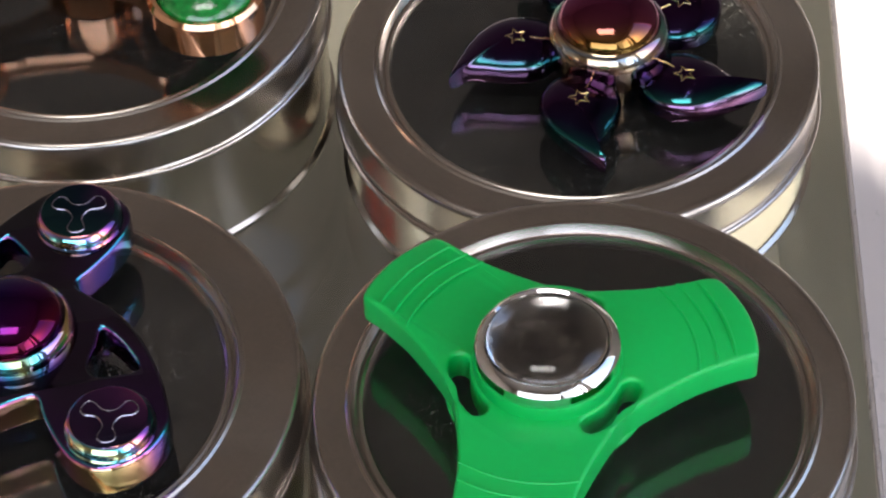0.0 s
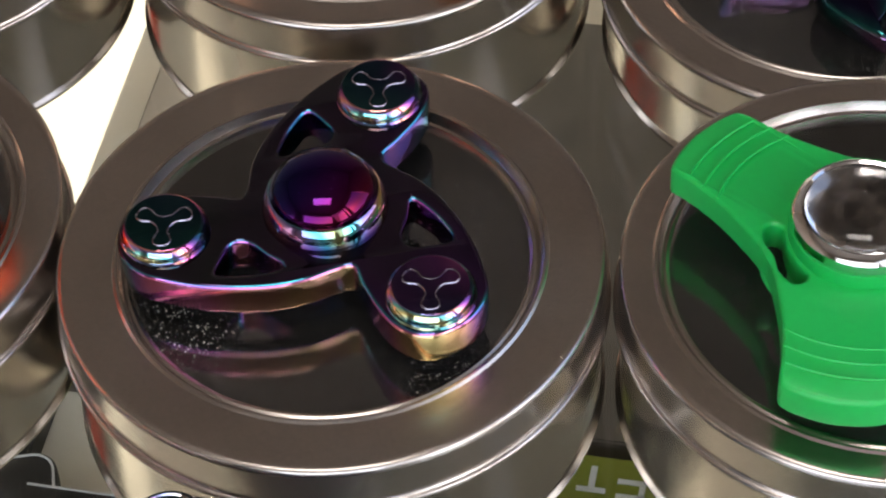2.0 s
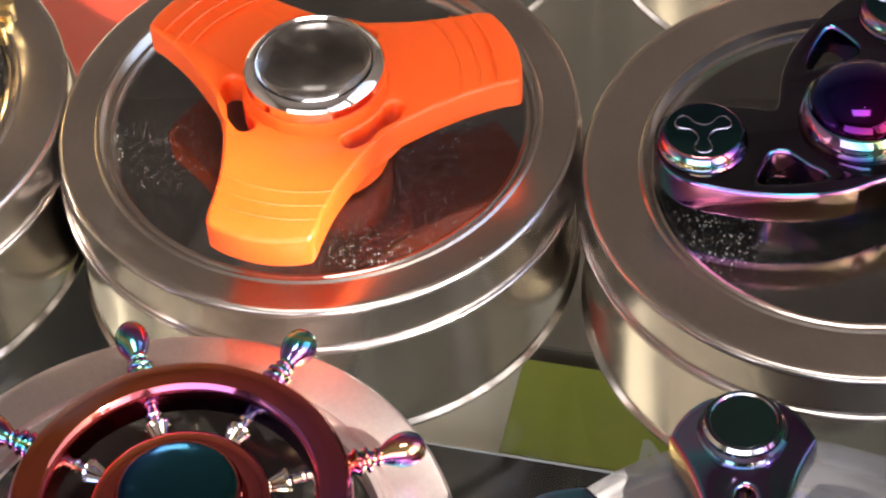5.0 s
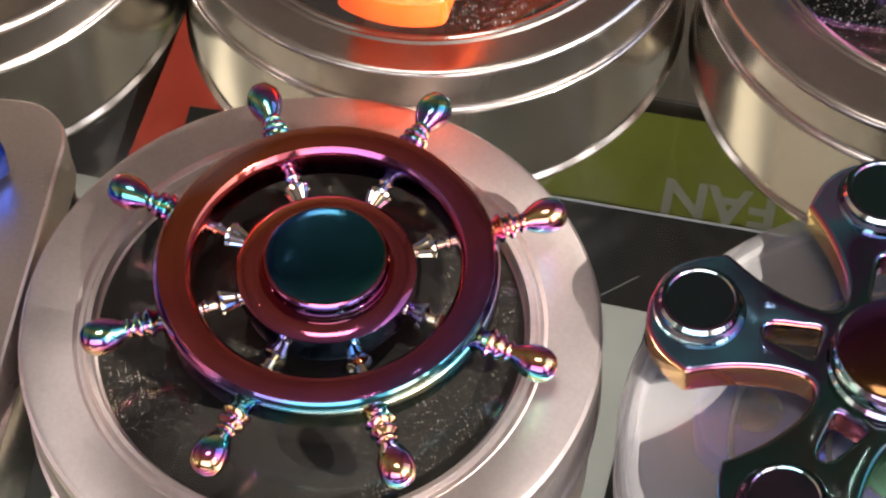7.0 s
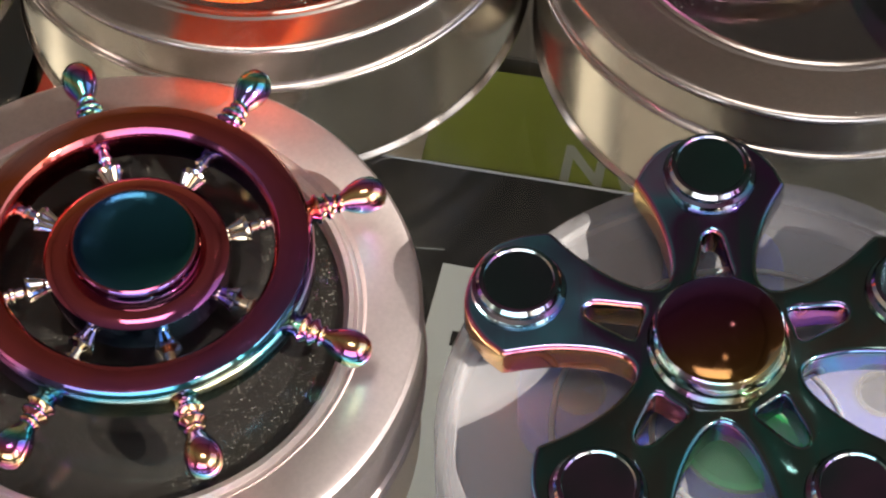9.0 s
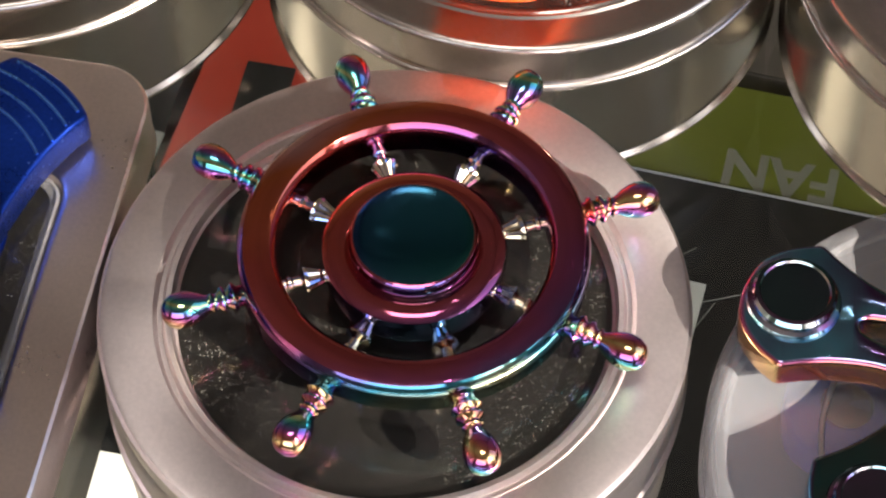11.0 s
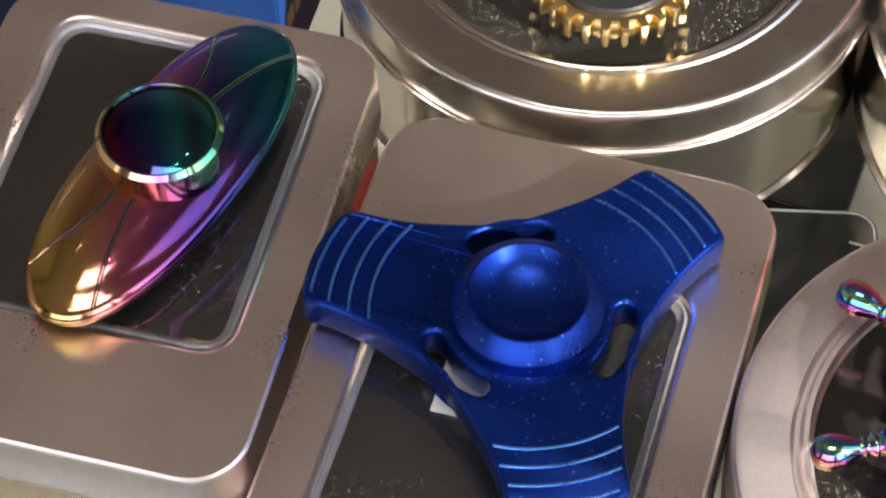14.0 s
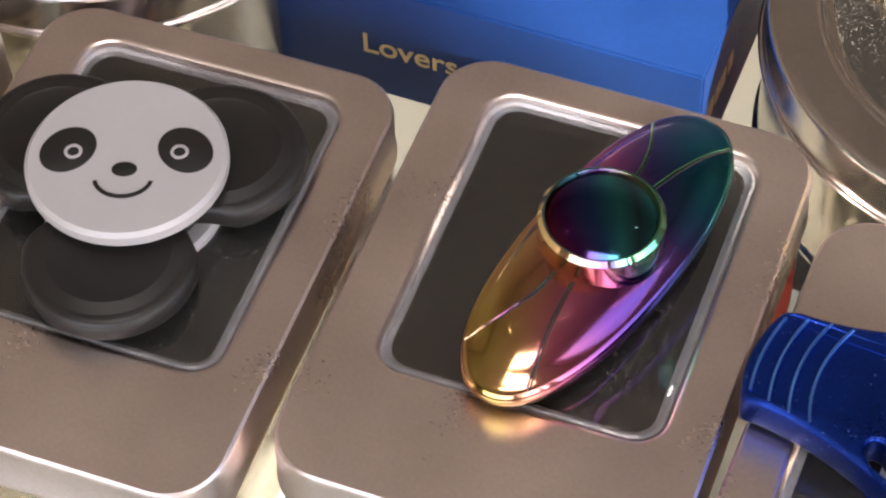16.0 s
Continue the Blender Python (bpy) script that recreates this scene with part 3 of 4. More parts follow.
# overhead fill lamp, added to brighten the shelf and the shaded tins
area("ceiling_panel_light", (-0.1, -0.35, 2.15), (-0.1, -0.3, 0.0), 0.9, 0.5, 4.4, (1.0, 0.94, 0.87))

# small ceiling spots that glint in the polished domes
SPOT = bpy.data.materials.new("lit_spot_glass")
SPOT.use_nodes = True
sb = SPOT.node_tree.nodes["Principled BSDF"]
sb.inputs["Emission Color"].default_value, sb.inputs["Emission Strength"].default_value = (1.0, 0.95, 0.9, 1), 60.0
for k, (x, y) in enumerate(((0.25, 0.55), (0.1, 0.1), (0.4, 1.3), (-1.3, 0.6))):
    e = tagged(new("ceiling_spot"), "small round lit spotlight set in the ceiling", "spotlight", "ceiling spots")
    e.location = (x, y, 2.2)
    part("bezel", lathe([(10, -6), (14, -6), (16, -2), (16, 0), (10, 0)], 32, closed=True), CHROME, e)
    part("lit_face", lathe([(0, -3), (9.8, -3), (9.8, -1), (0, -1)], 24), SPOT, e)

# glass counter top and the shelf below it
pane = tagged(part("counter_glass", block(-620, 420, -330, 420, -8, 0, 1.0), GLASS), "clear glass counter top", "counter", kind="structure")
pane.visible_shadow = False
tagged(part("case_shelf", block(-620, 420, -45, 600, -262, -252, 1.0), CREAM), "cream shelf board inside the glass counter", "shelf", kind="structure")
pane = tagged(part("case_front", block(-620, 420, -339, -331, -700, 0, 1.0), GLASS), "clear glass front of the counter", "counter", kind="structure")
pane.visible_shadow = False
pane = tagged(part("case_side", block(421, 429, -331, 600, -700, 0, 1.0), GLASS), "clear glass side of the counter", "counter", kind="structure")
pane.visible_shadow = False
tagged(part("case_wall_back", block(-620, 420, 601, 615, -1000, -8, 1.0), CREAM), "cream back of the glass counter", "counter", kind="structure")


def bars(parent, material, rects, z, tilt=0.0):
    for x, y, w, h in rects:
        b = part("print_bar", block(-w / 2, w / 2, -h / 2, h / 2, 0, 0.25, 0), material, parent)
        b.location = (x * MM, y * MM, z * MM)


def words(name, text, size, material, parent, loc, rot, depth=0.12, bold=0.0):
    cu = bpy.data.curves.new(name, "FONT")
    cu.body, cu.size, cu.extrude, cu.offset = text, size * MM, depth * MM, bold * MM
    ob = bpy.data.objects.new(name, cu)
    scene.collection.objects.link(ob)
    dg = bpy.context.evaluated_depsgraph_get()
    me = bpy.data.meshes.new_from_object(ob.evaluated_get(dg), depsgraph=dg)
    bpy.data.objects.remove(ob)
    p = part(name, me, material, parent)
    p.matrix_basis = pose(loc[0] * MM, loc[1] * MM, loc[2] * MM, *rot)
    return p


# added out of view: its height sets where the shelf falls into shade
tagged(part("case_side_panel", block(160, 170, -329, 598, -251.5, -60, 1.0), CARD_GREY), "unseen grey panel added to keep sun off the shelf", "counter", kind="structure")

# boxes on the shelf under the glass
g = thing("carton", 5, 160, -252, -10.5, "lime green carton with pale block capitals, under the glass", "box")
part("carton_body", block(-70, 85, -26, 9, 0, 12, 0.6), CARD_GREEN, g)
words("lettering", "FAN", 17.0, INK_DIM, g, (0.2, -13.6, 12.0), (0, 0, 180), 0.12, 0.45)
bars(g, INK, [(44, -3, 8, 1.6), (44, 1, 1.8, 8), (55, 1, 8, 1.6), (55, -4, 8, 1.6), (58, -1.5, 1.6, 5)], 12.0)
g = thing("carton", -58, 92, -252, -10.5, "glossy black carton with drawn-on pale reflections, under the glass", "box")
part("carton_body", block(-62, 70, -60, 52, 0, 13, 0.6), CARD_BLACK, g)
bars(g, INK, [(4, 51.4, 130, 0.6)], 13.0)
# grey lines drawn as reflections in the carton's plastic wrap
for x0, y0, x1, y1 in ((-6, 8, 16, 30), (2, 2, 30, 18), (-30, 20, -8, 24), (14, -12, 24, 14)):
    part("scratch", tube([(x0, y0, 13.0), ((x0 + x1) / 2, (y0 + y1) / 2 + 1.0, 13.0), (x1, y1, 13.0)], 0.16, False, 4), CARD_GREY, g)
g = thing("carton", -92, 188, -252, -10.5, "black carton under the glass", "box")
part("carton_body", block(-50, -14, -28, 60, 0, 10, 0.6), CARD_BLACK, g)
# a dark slab added where the cream shelf lies in the tins' shade
g = thing("carton", 20, 232, -252, -10.5, "dark brown slab standing in for shade on the shelf", "box")
part("carton_body", block(-120, 100, -58, 110, 0, 10, 0.6), SHADE_BROWN, g)
g = thing("carton", 112, 112, -252, -4, "plain white carton under the glass", "box")
part("carton_body", block(-45, 45, -40, 40, 0, 14, 0.6), CARD_WHITE, g)
g = thing("paper_sheet", -28, 78, -238, -12, "white printed sheet lying on the black carton", "paper")
part("sheet", block(-40, -12, -60, 26, 0, 0.6, 0), CARD_WHITE, g)
bars(g, CARD_BLACK, [(-31.5, 3.5, 2.6, 4.5)], 0.6)
g = thing("carton", -160, 165, -252, -8, "red carton with a black printed block, under the glass", "box")
part("carton_body", block(-22, 17, -52, 72, 0, 12, 0.6), CARD_RED, g)
part("printed_block", block(-5, 9, -12, 9, 12.0, 12.3, 0), CARD_BLACK, g)
g = thing("carton", -205, 130, -252, -12, "black carton with grey stripes, under the glass", "box")
part("carton_body", block(-26, 20, -70, 128, 0, 12, 0.6), CARD_BLACK, g)
bars(g, CARD_GREY, [(0, 18, 34, 8), (0, -2, 34, 10), (0, -20, 34, 6)], 12.0)
g = thing("carton", -196, 306, -252, -8, "orange-red carton under the glass", "box")
part("carton_body", block(-40, 30, -26, 60, 0, 12, 0.6), CARD_RED, g)
g = thing("carton", -170, 18, -252, -8, "flat black carton under the glass", "box")
part("carton_body", block(-30, 44, -60, 44, 0, 8, 0.6), CARD_BLACK, g)
g = thing("card", -183, 20, -244, -8, "blank white card on a black carton under the glass", "card")
part("sheet", block(-9, 9, -34, 28, 0, 1, 0), CARD_WHITE, g)
g = thing("carton", -116, 119, -252, 7.5, "black carton with rounded corners and a pale edge line", "box")
part("carton_body", slab("carton_body", [round_rect(40, 90, 7)], 0, 12, 0.8), CARD_BLACK, g)
part("edge_line", tube([(x, y, 12.0) for x, y in round_rect(38, 88, 6)], 0.35, True), INK, g)


# ---- tins ----
def round_tin(radius, pane, height, label):
    """A lidded round tin: outer radius of the lid, radius of its window and whole height."""
    e = thing("round_tin", 0, 0, 0, 0, label, "tin", "round window tins")
    r, w, h = radius, pane, height
    part("body", lathe([(0, 0.4), (r - 1.4, 0.4), (r - 0.8, 0.0), (r, 0.3), (r + 0.1, 1.0), (r - 0.6, 1.6), (r - 0.6, h - 6.5), (r - 1.1, h - 6.5), (r - 1.1, 1.4), (0, 1.4)], 128), TIN_BODY, e)
    prof = [(r - 0.4, h - 8.6)] + arc(r + 0.2, h - 8.5, 0.62, -150, 90, 8) + [(r, h - 7.6), (r, h - 1.1)] + arc(r - 1.1, h - 1.1, 1.1, 0, 90, 5)
    prof += [(r - 1.8, h), (w + 3.6, h), (w + 2.9, h), (w + 2.5, h + 0.3), (w + 2.1, h + 0.3), (w + 1.7, h - 0.3), (w + 1.2, h - 0.9), (w + 0.8, h - 0.7), (w + 0.3, h - 0.75), (w - 0.2, h - 1.5), (w - 0.4, h - 1.9), (w + 0.8, h - 1.9), (w + 1.8, h - 0.8), (r - 1.2, h - 0.7), (r - 0.5, h - 1.4), (r - 0.4, h - 8.6)]
    part("lid", lathe(prof, 128), TIN_LID, e, "satin tinplate lid with a rolled rim")
    p = part("window", lathe([(0, h - 1.25), (w, h - 1.25), (w, h - 1.65), (0, h - 1.65)], 96), WINDOW, e, "clear plastic window with dust")
    p.visible_shadow = False
    part("insert", lathe([(0, h - 10), (r - 1.5, h - 10), (r - 1.5, 6.0), (0, 6.0)], 64), FOAM_DEEP, e, "black foam insert")
    return e


def flat_tin(name="flat_tin"):
    e = thing(name, 0, 0, 0, 0, "flat rectangular tinplate tin with a window in its lid", "tin", "rectangular window tins")
    def ring(w, h, r, z):
        return [(x, y, z) for x, y in round_rect(w, h, r)]
    part("body", loft([ring(55.4, 76.4, 7.4, 0.0), ring(56.0, 77.0, 7.7, 0.6), ring(56.0, 77.0, 7.7, 21)]), TIN_BODY, e)
    out = [ring(56.6, 77.6, 8.0, 20.2), ring(57.4, 78.4, 8.4, 20.4), ring(57.4, 78.4, 8.4, 21.2), ring(57.0, 78.0, 8.2, 21.6), ring(57.0, 78.0, 8.2, 29.0), ring(56.6, 77.6, 8.0, 29.7), ring(55.8, 76.8, 7.6, 30.0), ring(55.0, 76.0, 7.2, 30.0)]
    def win(w, h, r, z):
        return [(x + 0.5, y + 7.0, z) for x, y in round_rect(w, h, r)]
    inner = [win(43.6, 54.0, 5.9, 30.0), win(42.6, 53.0, 5.4, 30.0), win(41.8, 52.2, 4.8, 29.8), win(41.0, 51.4, 4.4, 28.6), win(40.6, 51.0, 4.2, 28.4), win(40.6, 51.0, 4.2, 28.0), win(44.4, 54.8, 5.4, 28.2), win(44.8, 55.2, 5.6, 29.2), ring(55.6, 76.6, 7.4, 29.2), ring(56.2, 77.2, 7.6, 28.6), ring(56.2, 77.2, 7.6, 20.2)]
    part("lid", loft(out + inner, cap=False), TIN_FLAT, e, "satin tinplate lid with rounded corners")
    w = part("window", slab("window", [win2(41.3, 51.7, 4.5)], 28.45, 28.85, 0.1, 1), WINDOW, e, "clear plastic window with dust")
    w.visible_shadow = False
    part("lip", loft([win(41.0, 51.4, 4.4, 28.9), win(40.6, 51.0, 4.4, 29.5), win(40.0, 50.4, 4.2, 29.6), win(39.4, 49.8, 4.0, 29.2), win(38.2, 48.6, 3.6, 28.95), win(38.0, 48.4, 3.5, 28.86)], cap=False), CLEAR_LIP, e, "clear moulded edge of the window")
    part("insert", loft([ring(54, 75, 6.5, 21.2), ring(54, 75, 6.5, 24.0)]), FOAM_DEEP, e, "black foam insert")
    return e


def win2(w, h, r):
    return [(x + 0.5, y + 7.0) for x, y in round_rect(w, h, r)]


CLEAR_LIP = base_mat("clear_moulded_edge", (0.42, 0.41, 0.42), 0.12, 0.2, 0.1, 200.0, 900.0, 0.5, 700.0, Alpha=0.42)



def own_material(ob, name, material):
    """Gives one tin's part a material of its own."""
    for c in ob.children:
        if c.name.startswith(name):
            c.material_slots[0].link = "OBJECT"
            c.material_slots[0].material = material


for x, y, rz, radius, pane, height, words_ in (
    (0.2, -1.0, 20, 42.6, 30.9, 31.0, "round tinplate tin with a scuffed window lid, under the purple spinner"),
    (85.4, -6.5, 200, 41.0, 33.0, 31.0, "round tinplate tin with a window lid, under the green spinner"),
    (-84.2, 9.6, 5, 41.5, 32.8, 31.0, "round tinplate tin with a dusty window lid, under the orange spinner"),
    (1.8, 90.4, 130, 41.6, 32.6, 31.0, "round tinplate tin with a window lid, under the copper spinner"),
    (87.8, 77.4, 310, 42.4, 33.0, 22.4, "low round tinplate tin with a window lid, under the petal spinner"),
    (-167.4, 12.4, 250, 42.0, 31.6, 31.0, "round tinplate tin with a window lid, under the gear spinner"),
    (-83.0, 93.5, 165, 41.0, 31.5, 31.0, "round tinplate tin with a window lid, under a gold spinner"),
    (-322.0, 16.0, 95, 41.0, 31.5, 31.0, "round tinplate tin standing behind the flat tins"),
):
    t_ob = round_tin(radius, pane, height, words_)
    t_ob.matrix_basis = pose(x * MM, y * MM, 0, 0, 0, rz)
    if "dusty" in words_ or "scuffed" in words_:
        own_material(t_ob, "window", WINDOW_DUSTY)

ft = flat_tin()
ft.matrix_basis = pose(-0.2258, -0.0575, 0, 0, 0, -4.0)
tagged(ft, "flat rectangular tinplate tin under the rainbow leaf spinner")
o = copy_thing(ft, pose(-0.1672, -0.0735, 0, 0, 0, 173.8))
tagged(o, "flat rectangular tinplate tin with glittery dust, under the blue spinner")
own_material(o, "insert", GLITTER)
o = copy_thing(ft, pose(-0.2870, -0.0630, 0, 0, 0, -3.5))
tagged(o, "flat rectangular tinplate tin holding the black and white spinner")
o = copy_thing(ft, pose(-0.3485, -0.066, 0, 0, 0, -4.5))
tagged(o, "flat rectangular tinplate tin at the end of the row")


def paper_tag():
    e = thing("paper_tag", -173.2, -76.2, 28.9, -5, "small white paper tag under the blue spinner", "paper")
    part("sheet", block(-4, 4, -5, 5, 0, 0.15, 0), CARD_WHITE, e)
    part("print_bar", block(-1.5, 1.5, 3.0, 3.8, 0.15, 0.2, 0), CARD_RED, e)


def screw_tin():
    e = thing("screw_tin", -97.9, -75.8, 0, 15, "round aluminium screw tin with a window lid, under the wheel spinner", "tin")
    part("body", lathe([(0, 0.0), (38.6, 0.0), (39.2, 0.6), (39.2, 15), (39.9, 15.4), (40.3, 16.0), (39.9, 16.6), (38.6, 17), (38.6, 26), (0, 26)], 128), ALU, e)
    bm = bmesh.new()
    n = 300
    levels = [(40.0, 17.4), (40.4, 17.8), (40.4, 18.6), (39.9, 19.0), (39.9, 19.6), (40.1, 20.0), (40.1, 26.4), (39.9, 26.8), (40.1, 27.4), (40.1, 30.2), (39.6, 30.8), (38.8, 31.0), (32.6, 31.0), (32.0, 30.2), (31.4, 30.2), (30.9, 31.1), (30.2, 31.1), (29.8, 29.6), (29.4, 29.4)]
    prev = None
    for r, z in levels:
        rib = 0.22 if 19.8 < z < 26.5 else 0.0
        row = [bm.verts.new(((r - rib * (k % 2)) * MM * math.cos(2 * math.pi * k / n), (r - rib * (k % 2)) * MM * math.sin(2 * math.pi * k / n), z * MM)) for k in range(n)]
        if prev:
            for k in range(n):
                bm.faces.new((prev[k], prev[(k + 1) % n], row[(k + 1) % n], row[k]))
        prev = row
    part("lid", bm, ALU, e, "satin aluminium screw lid with a knurled side")
    w = part("window", lathe([(0, 29.75), (30.2, 29.75), (30.2, 29.4), (0, 29.4)], 96), WINDOW_CLEAN, e, "clear window")
    w.visible_shadow = False
    part("insert", lathe([(0, 27.0), (38.2, 27.0), (38.2, 26.2), (0, 26.2)], 64), FOAM_DEEP, e, "black insert")


screw_tin()
paper_tag()


def plastic_tub():
    e = thing("plastic_tub", -15.3, -93.2, 0, 0, "round frosted plastic tub with a lid, under the five-armed spinner", "tub")
    part("body", lathe([(0, 0), (38.0, 0), (38.8, 0.8), (39.4, 26), (38.6, 26), (38.4, 21), (0, 21)], 128), FROST, e)
    part("lid", lathe([(39.6, 19.5), (40.7, 19.8), (40.8, 20.6), (40.8, 28.8), (40.3, 29.8), (39.4, 30.3), (38.2, 30.3), (37.6, 29.4), (36.8, 29.2), (0, 29.2), (0, 28), (39.2, 28), (39.6, 19.5)], 128), FROST_LID, e, "translucent frosted lid with a raised rim")
    part("ring_mark", lathe(arc(25.5, 29.2, 0.4, 0, 180, 6), 96), FROST, e)
    part("ring_mark", lathe(arc(12.5, 29.2, 0.4, 0, 180, 6), 72), FROST, e)


plastic_tub()


def packed_spinner():
    e = thing("fidget_spinner", -17.0, -86.0, 21.0, 0, "blue plastic spinner with steel bearings packed inside the frosted tub", "spinner")
    lobes = []
    for k in range(4):
        lobes += polar([(90 * k - 45, 11.0), (90 * k - 30, 14.5), (90 * k - 24, 20), (90 * k - 18, 25), (90 * k - 8, 28), (90 * k + 8, 28), (90 * k + 18, 25), (90 * k + 24, 20), (90 * k + 30, 14.5)])
    part("arm_body", slab("arm_body", [smooth_ring(lobes, 3)], 0, 6.2, 0.8, 2), BLUE_PL, e)
    for k in range(4):
        cx, cy = polar([(90 * k, 20.0)])[0]
        part("bearing", lathe([(0, 6.1), (3.6, 6.1), (3.6, 6.6), (3.0, 7.0), (0, 7.0)], 32, cx, cy), STEEL, e, "steel bearing")
    part("hub", lathe([(0, 6.1), (8.0, 6.1), (8.0, 6.9), (7.2, 7.4), (0, 7.4)], 40, 1.0, -7.0), GREEN, e, "green hub cap")


packed_spinner()


# ---- spinners ----
ENGRAVED = base_mat("engraved_line", (0.30, 0.28, 0.36), 0.25, 1.0, 0.2, 300.0, 1500.0)
def tri_outline(tip):
    """Three broad arms with slightly bowed tips and deep hollows between them."""
    half = [(60, 14.8), (53, 15.2), (44, 16.2), (35, 18.0), (27.6, 20.4), (22.3, 23.2), (18.5, 26.6), (16.4, 29.4), (15.4, 30.5), (13.8, 31.1), (8, 31.5), (0, 31.7)]
    one = [(-q, r) for q, r in half] + half[-2:0:-1]
    k = (tip - 16.0) / 15.7
    one = [(q, r if r < 16 else 16 + (r - 16) * k) for q, r in one]
    pts = []
    for arm in range(3):
        pts += polar([(q + 120 * arm, r) for q, r in one])
    return smooth_ring(pts, 3)


def slot(r, a, half, w):
    """An arc-shaped slot round the hub, with round ends."""
    pts = polar([(a - half + 2 * half * k / 10, r + w / 2) for k in range(11)])
    for side in (1, -1):
        cx, cy = polar([(a + side * half, r)])[0]
        turn = a + side * half
        first = 0 if side > 0 else 180
        pts += [(cx + w / 2 * math.cos(radians(turn + first + q)), cy + w / 2 * math.sin(radians(turn + first + q))) for q in range(30, 151, 30)]
        if side > 0:
            pts += polar([(a + half - 2 * half * k / 10, r - w / 2) for k in range(11)])
    return pts


def tri_spinner(x, y, rz, label, body, ridge, z_top, tip, rest):
    e = thing("fidget_spinner", x, y, rest, rz, label, "spinner", "three-armed spinners")
    t = z_top - rest
    me = slab("arm_body", [tri_outline(tip)] + [slot(13.0, 60 + 120 * k, 20, 3.1) for k in range(3)], t - 5.6, t, 0.7, 3)
    def droop(r):
        return max(0.0, r - tip + 3.0) * 0.25
    for v in me.vertices:
        v.co.z -= droop(v.co.xy.length / MM) * MM
    part("arm_body", me, body, e, angle=40)
    for k in range(3):
        # the blue arms' fourth line draws the glint along the tip edge
        for r in (tip - 9.6, tip - 6.9, tip - 4.2, tip - 1.6)[:4 if ridge is BLUE_EDGE else 3]:
            hw = 16.0 + (tip - 4.1 - r) * 1.25
            pts = []
            for s in range(13):
                q = -hw + 2 * hw * s / 12
                pts.append((r * math.cos(radians(q + 120 * k)), r * math.sin(radians(q + 120 * k)), t - 0.05 - droop(r)))
            part("ridge", tube(pts, 0.25, False, 6), ridge, e)
    return e, t


def lens_hub(e, t, body):
    part("collar", lathe([(0, 0.1), (9.5, 0.1), (10.4, 0.6), (10.4, t - 5), (11.0, t - 4), (11.0, t + 1.8), (10.8, t + 2.35), (0, t + 2.35)], 64), body, e)
    t += 0.8
    part("bezel", lathe([(10.4, t + 1.55), (10.7, t + 2.0), (10.7, t + 3.6), (10.2, t + 4.3), (9.4, t + 4.8), (9.0, t + 4.6), (8.95, t + 1.6), (10.4, t + 1.55)], 72), CHROME, e, "polished chrome ring")
    part("lens_back", lathe([(0, t + 1.95), (0.9, t + 1.93), (2.4, t + 1.7), (3.2, t + 1.66), (3.6, t + 1.85), (4.4, t + 1.96), (5.0, t + 1.72), (6.6, t + 1.68), (7.2, t + 1.94), (8.0, t + 1.96), (8.9, t + 1.75), (8.9, t + 1.62), (0, t + 1.62)], 48), LENS_BACK, e)
    dome = [(8.9, t + 2.0)] + [(8.9 * math.cos(radians(a)), t + 4.2 + 3.0 * math.sin(radians(a))) for a in range(0, 90, 9)] + [(0, t + 7.2)]
    part("lens", lathe([(0, t + 2.0)] + dome, 64), LENS, e, "clear glass dome")


e, t = tri_spinner(80.0, -9.6, 137.2, "matt green plastic three-armed fidget spinner with a glass dome hub", GREEN, GREEN, 42.3, 31.8, 29.8)
lens_hub(e, t, GREEN)
e, t = tri_spinner(-82.7, 2.0, 138.2, "bright orange plastic three-armed fidget spinner with a glass dome hub", ORANGE, ORANGE, 45.0, 31.9, 29.8)
lens_hub(e, t, ORANGE)
e, t = tri_spinner(-166.8, -68.6, 170.2, "speckled blue metal three-armed fidget spinner with a dished hub", BLUE, BLUE_EDGE, 37.2, 30.5, 30.1)
part("hub_cap", lathe([(0, 0.0), (9.5, 0.0), (10.2, 0.5), (10.2, t - 4.6), (10.2, t - 3.8), (10.3, t + 2.2), (10.15, t + 2.6), (8.0, t + 4.7), (7.75, t + 4.75), (7.55, t + 4.6), (6.6, t + 3.5), (4.8, t + 2.5), (2.5, t + 1.9), (0, t + 1.7)], 72), BLUE, e, "dished blue hub cap")


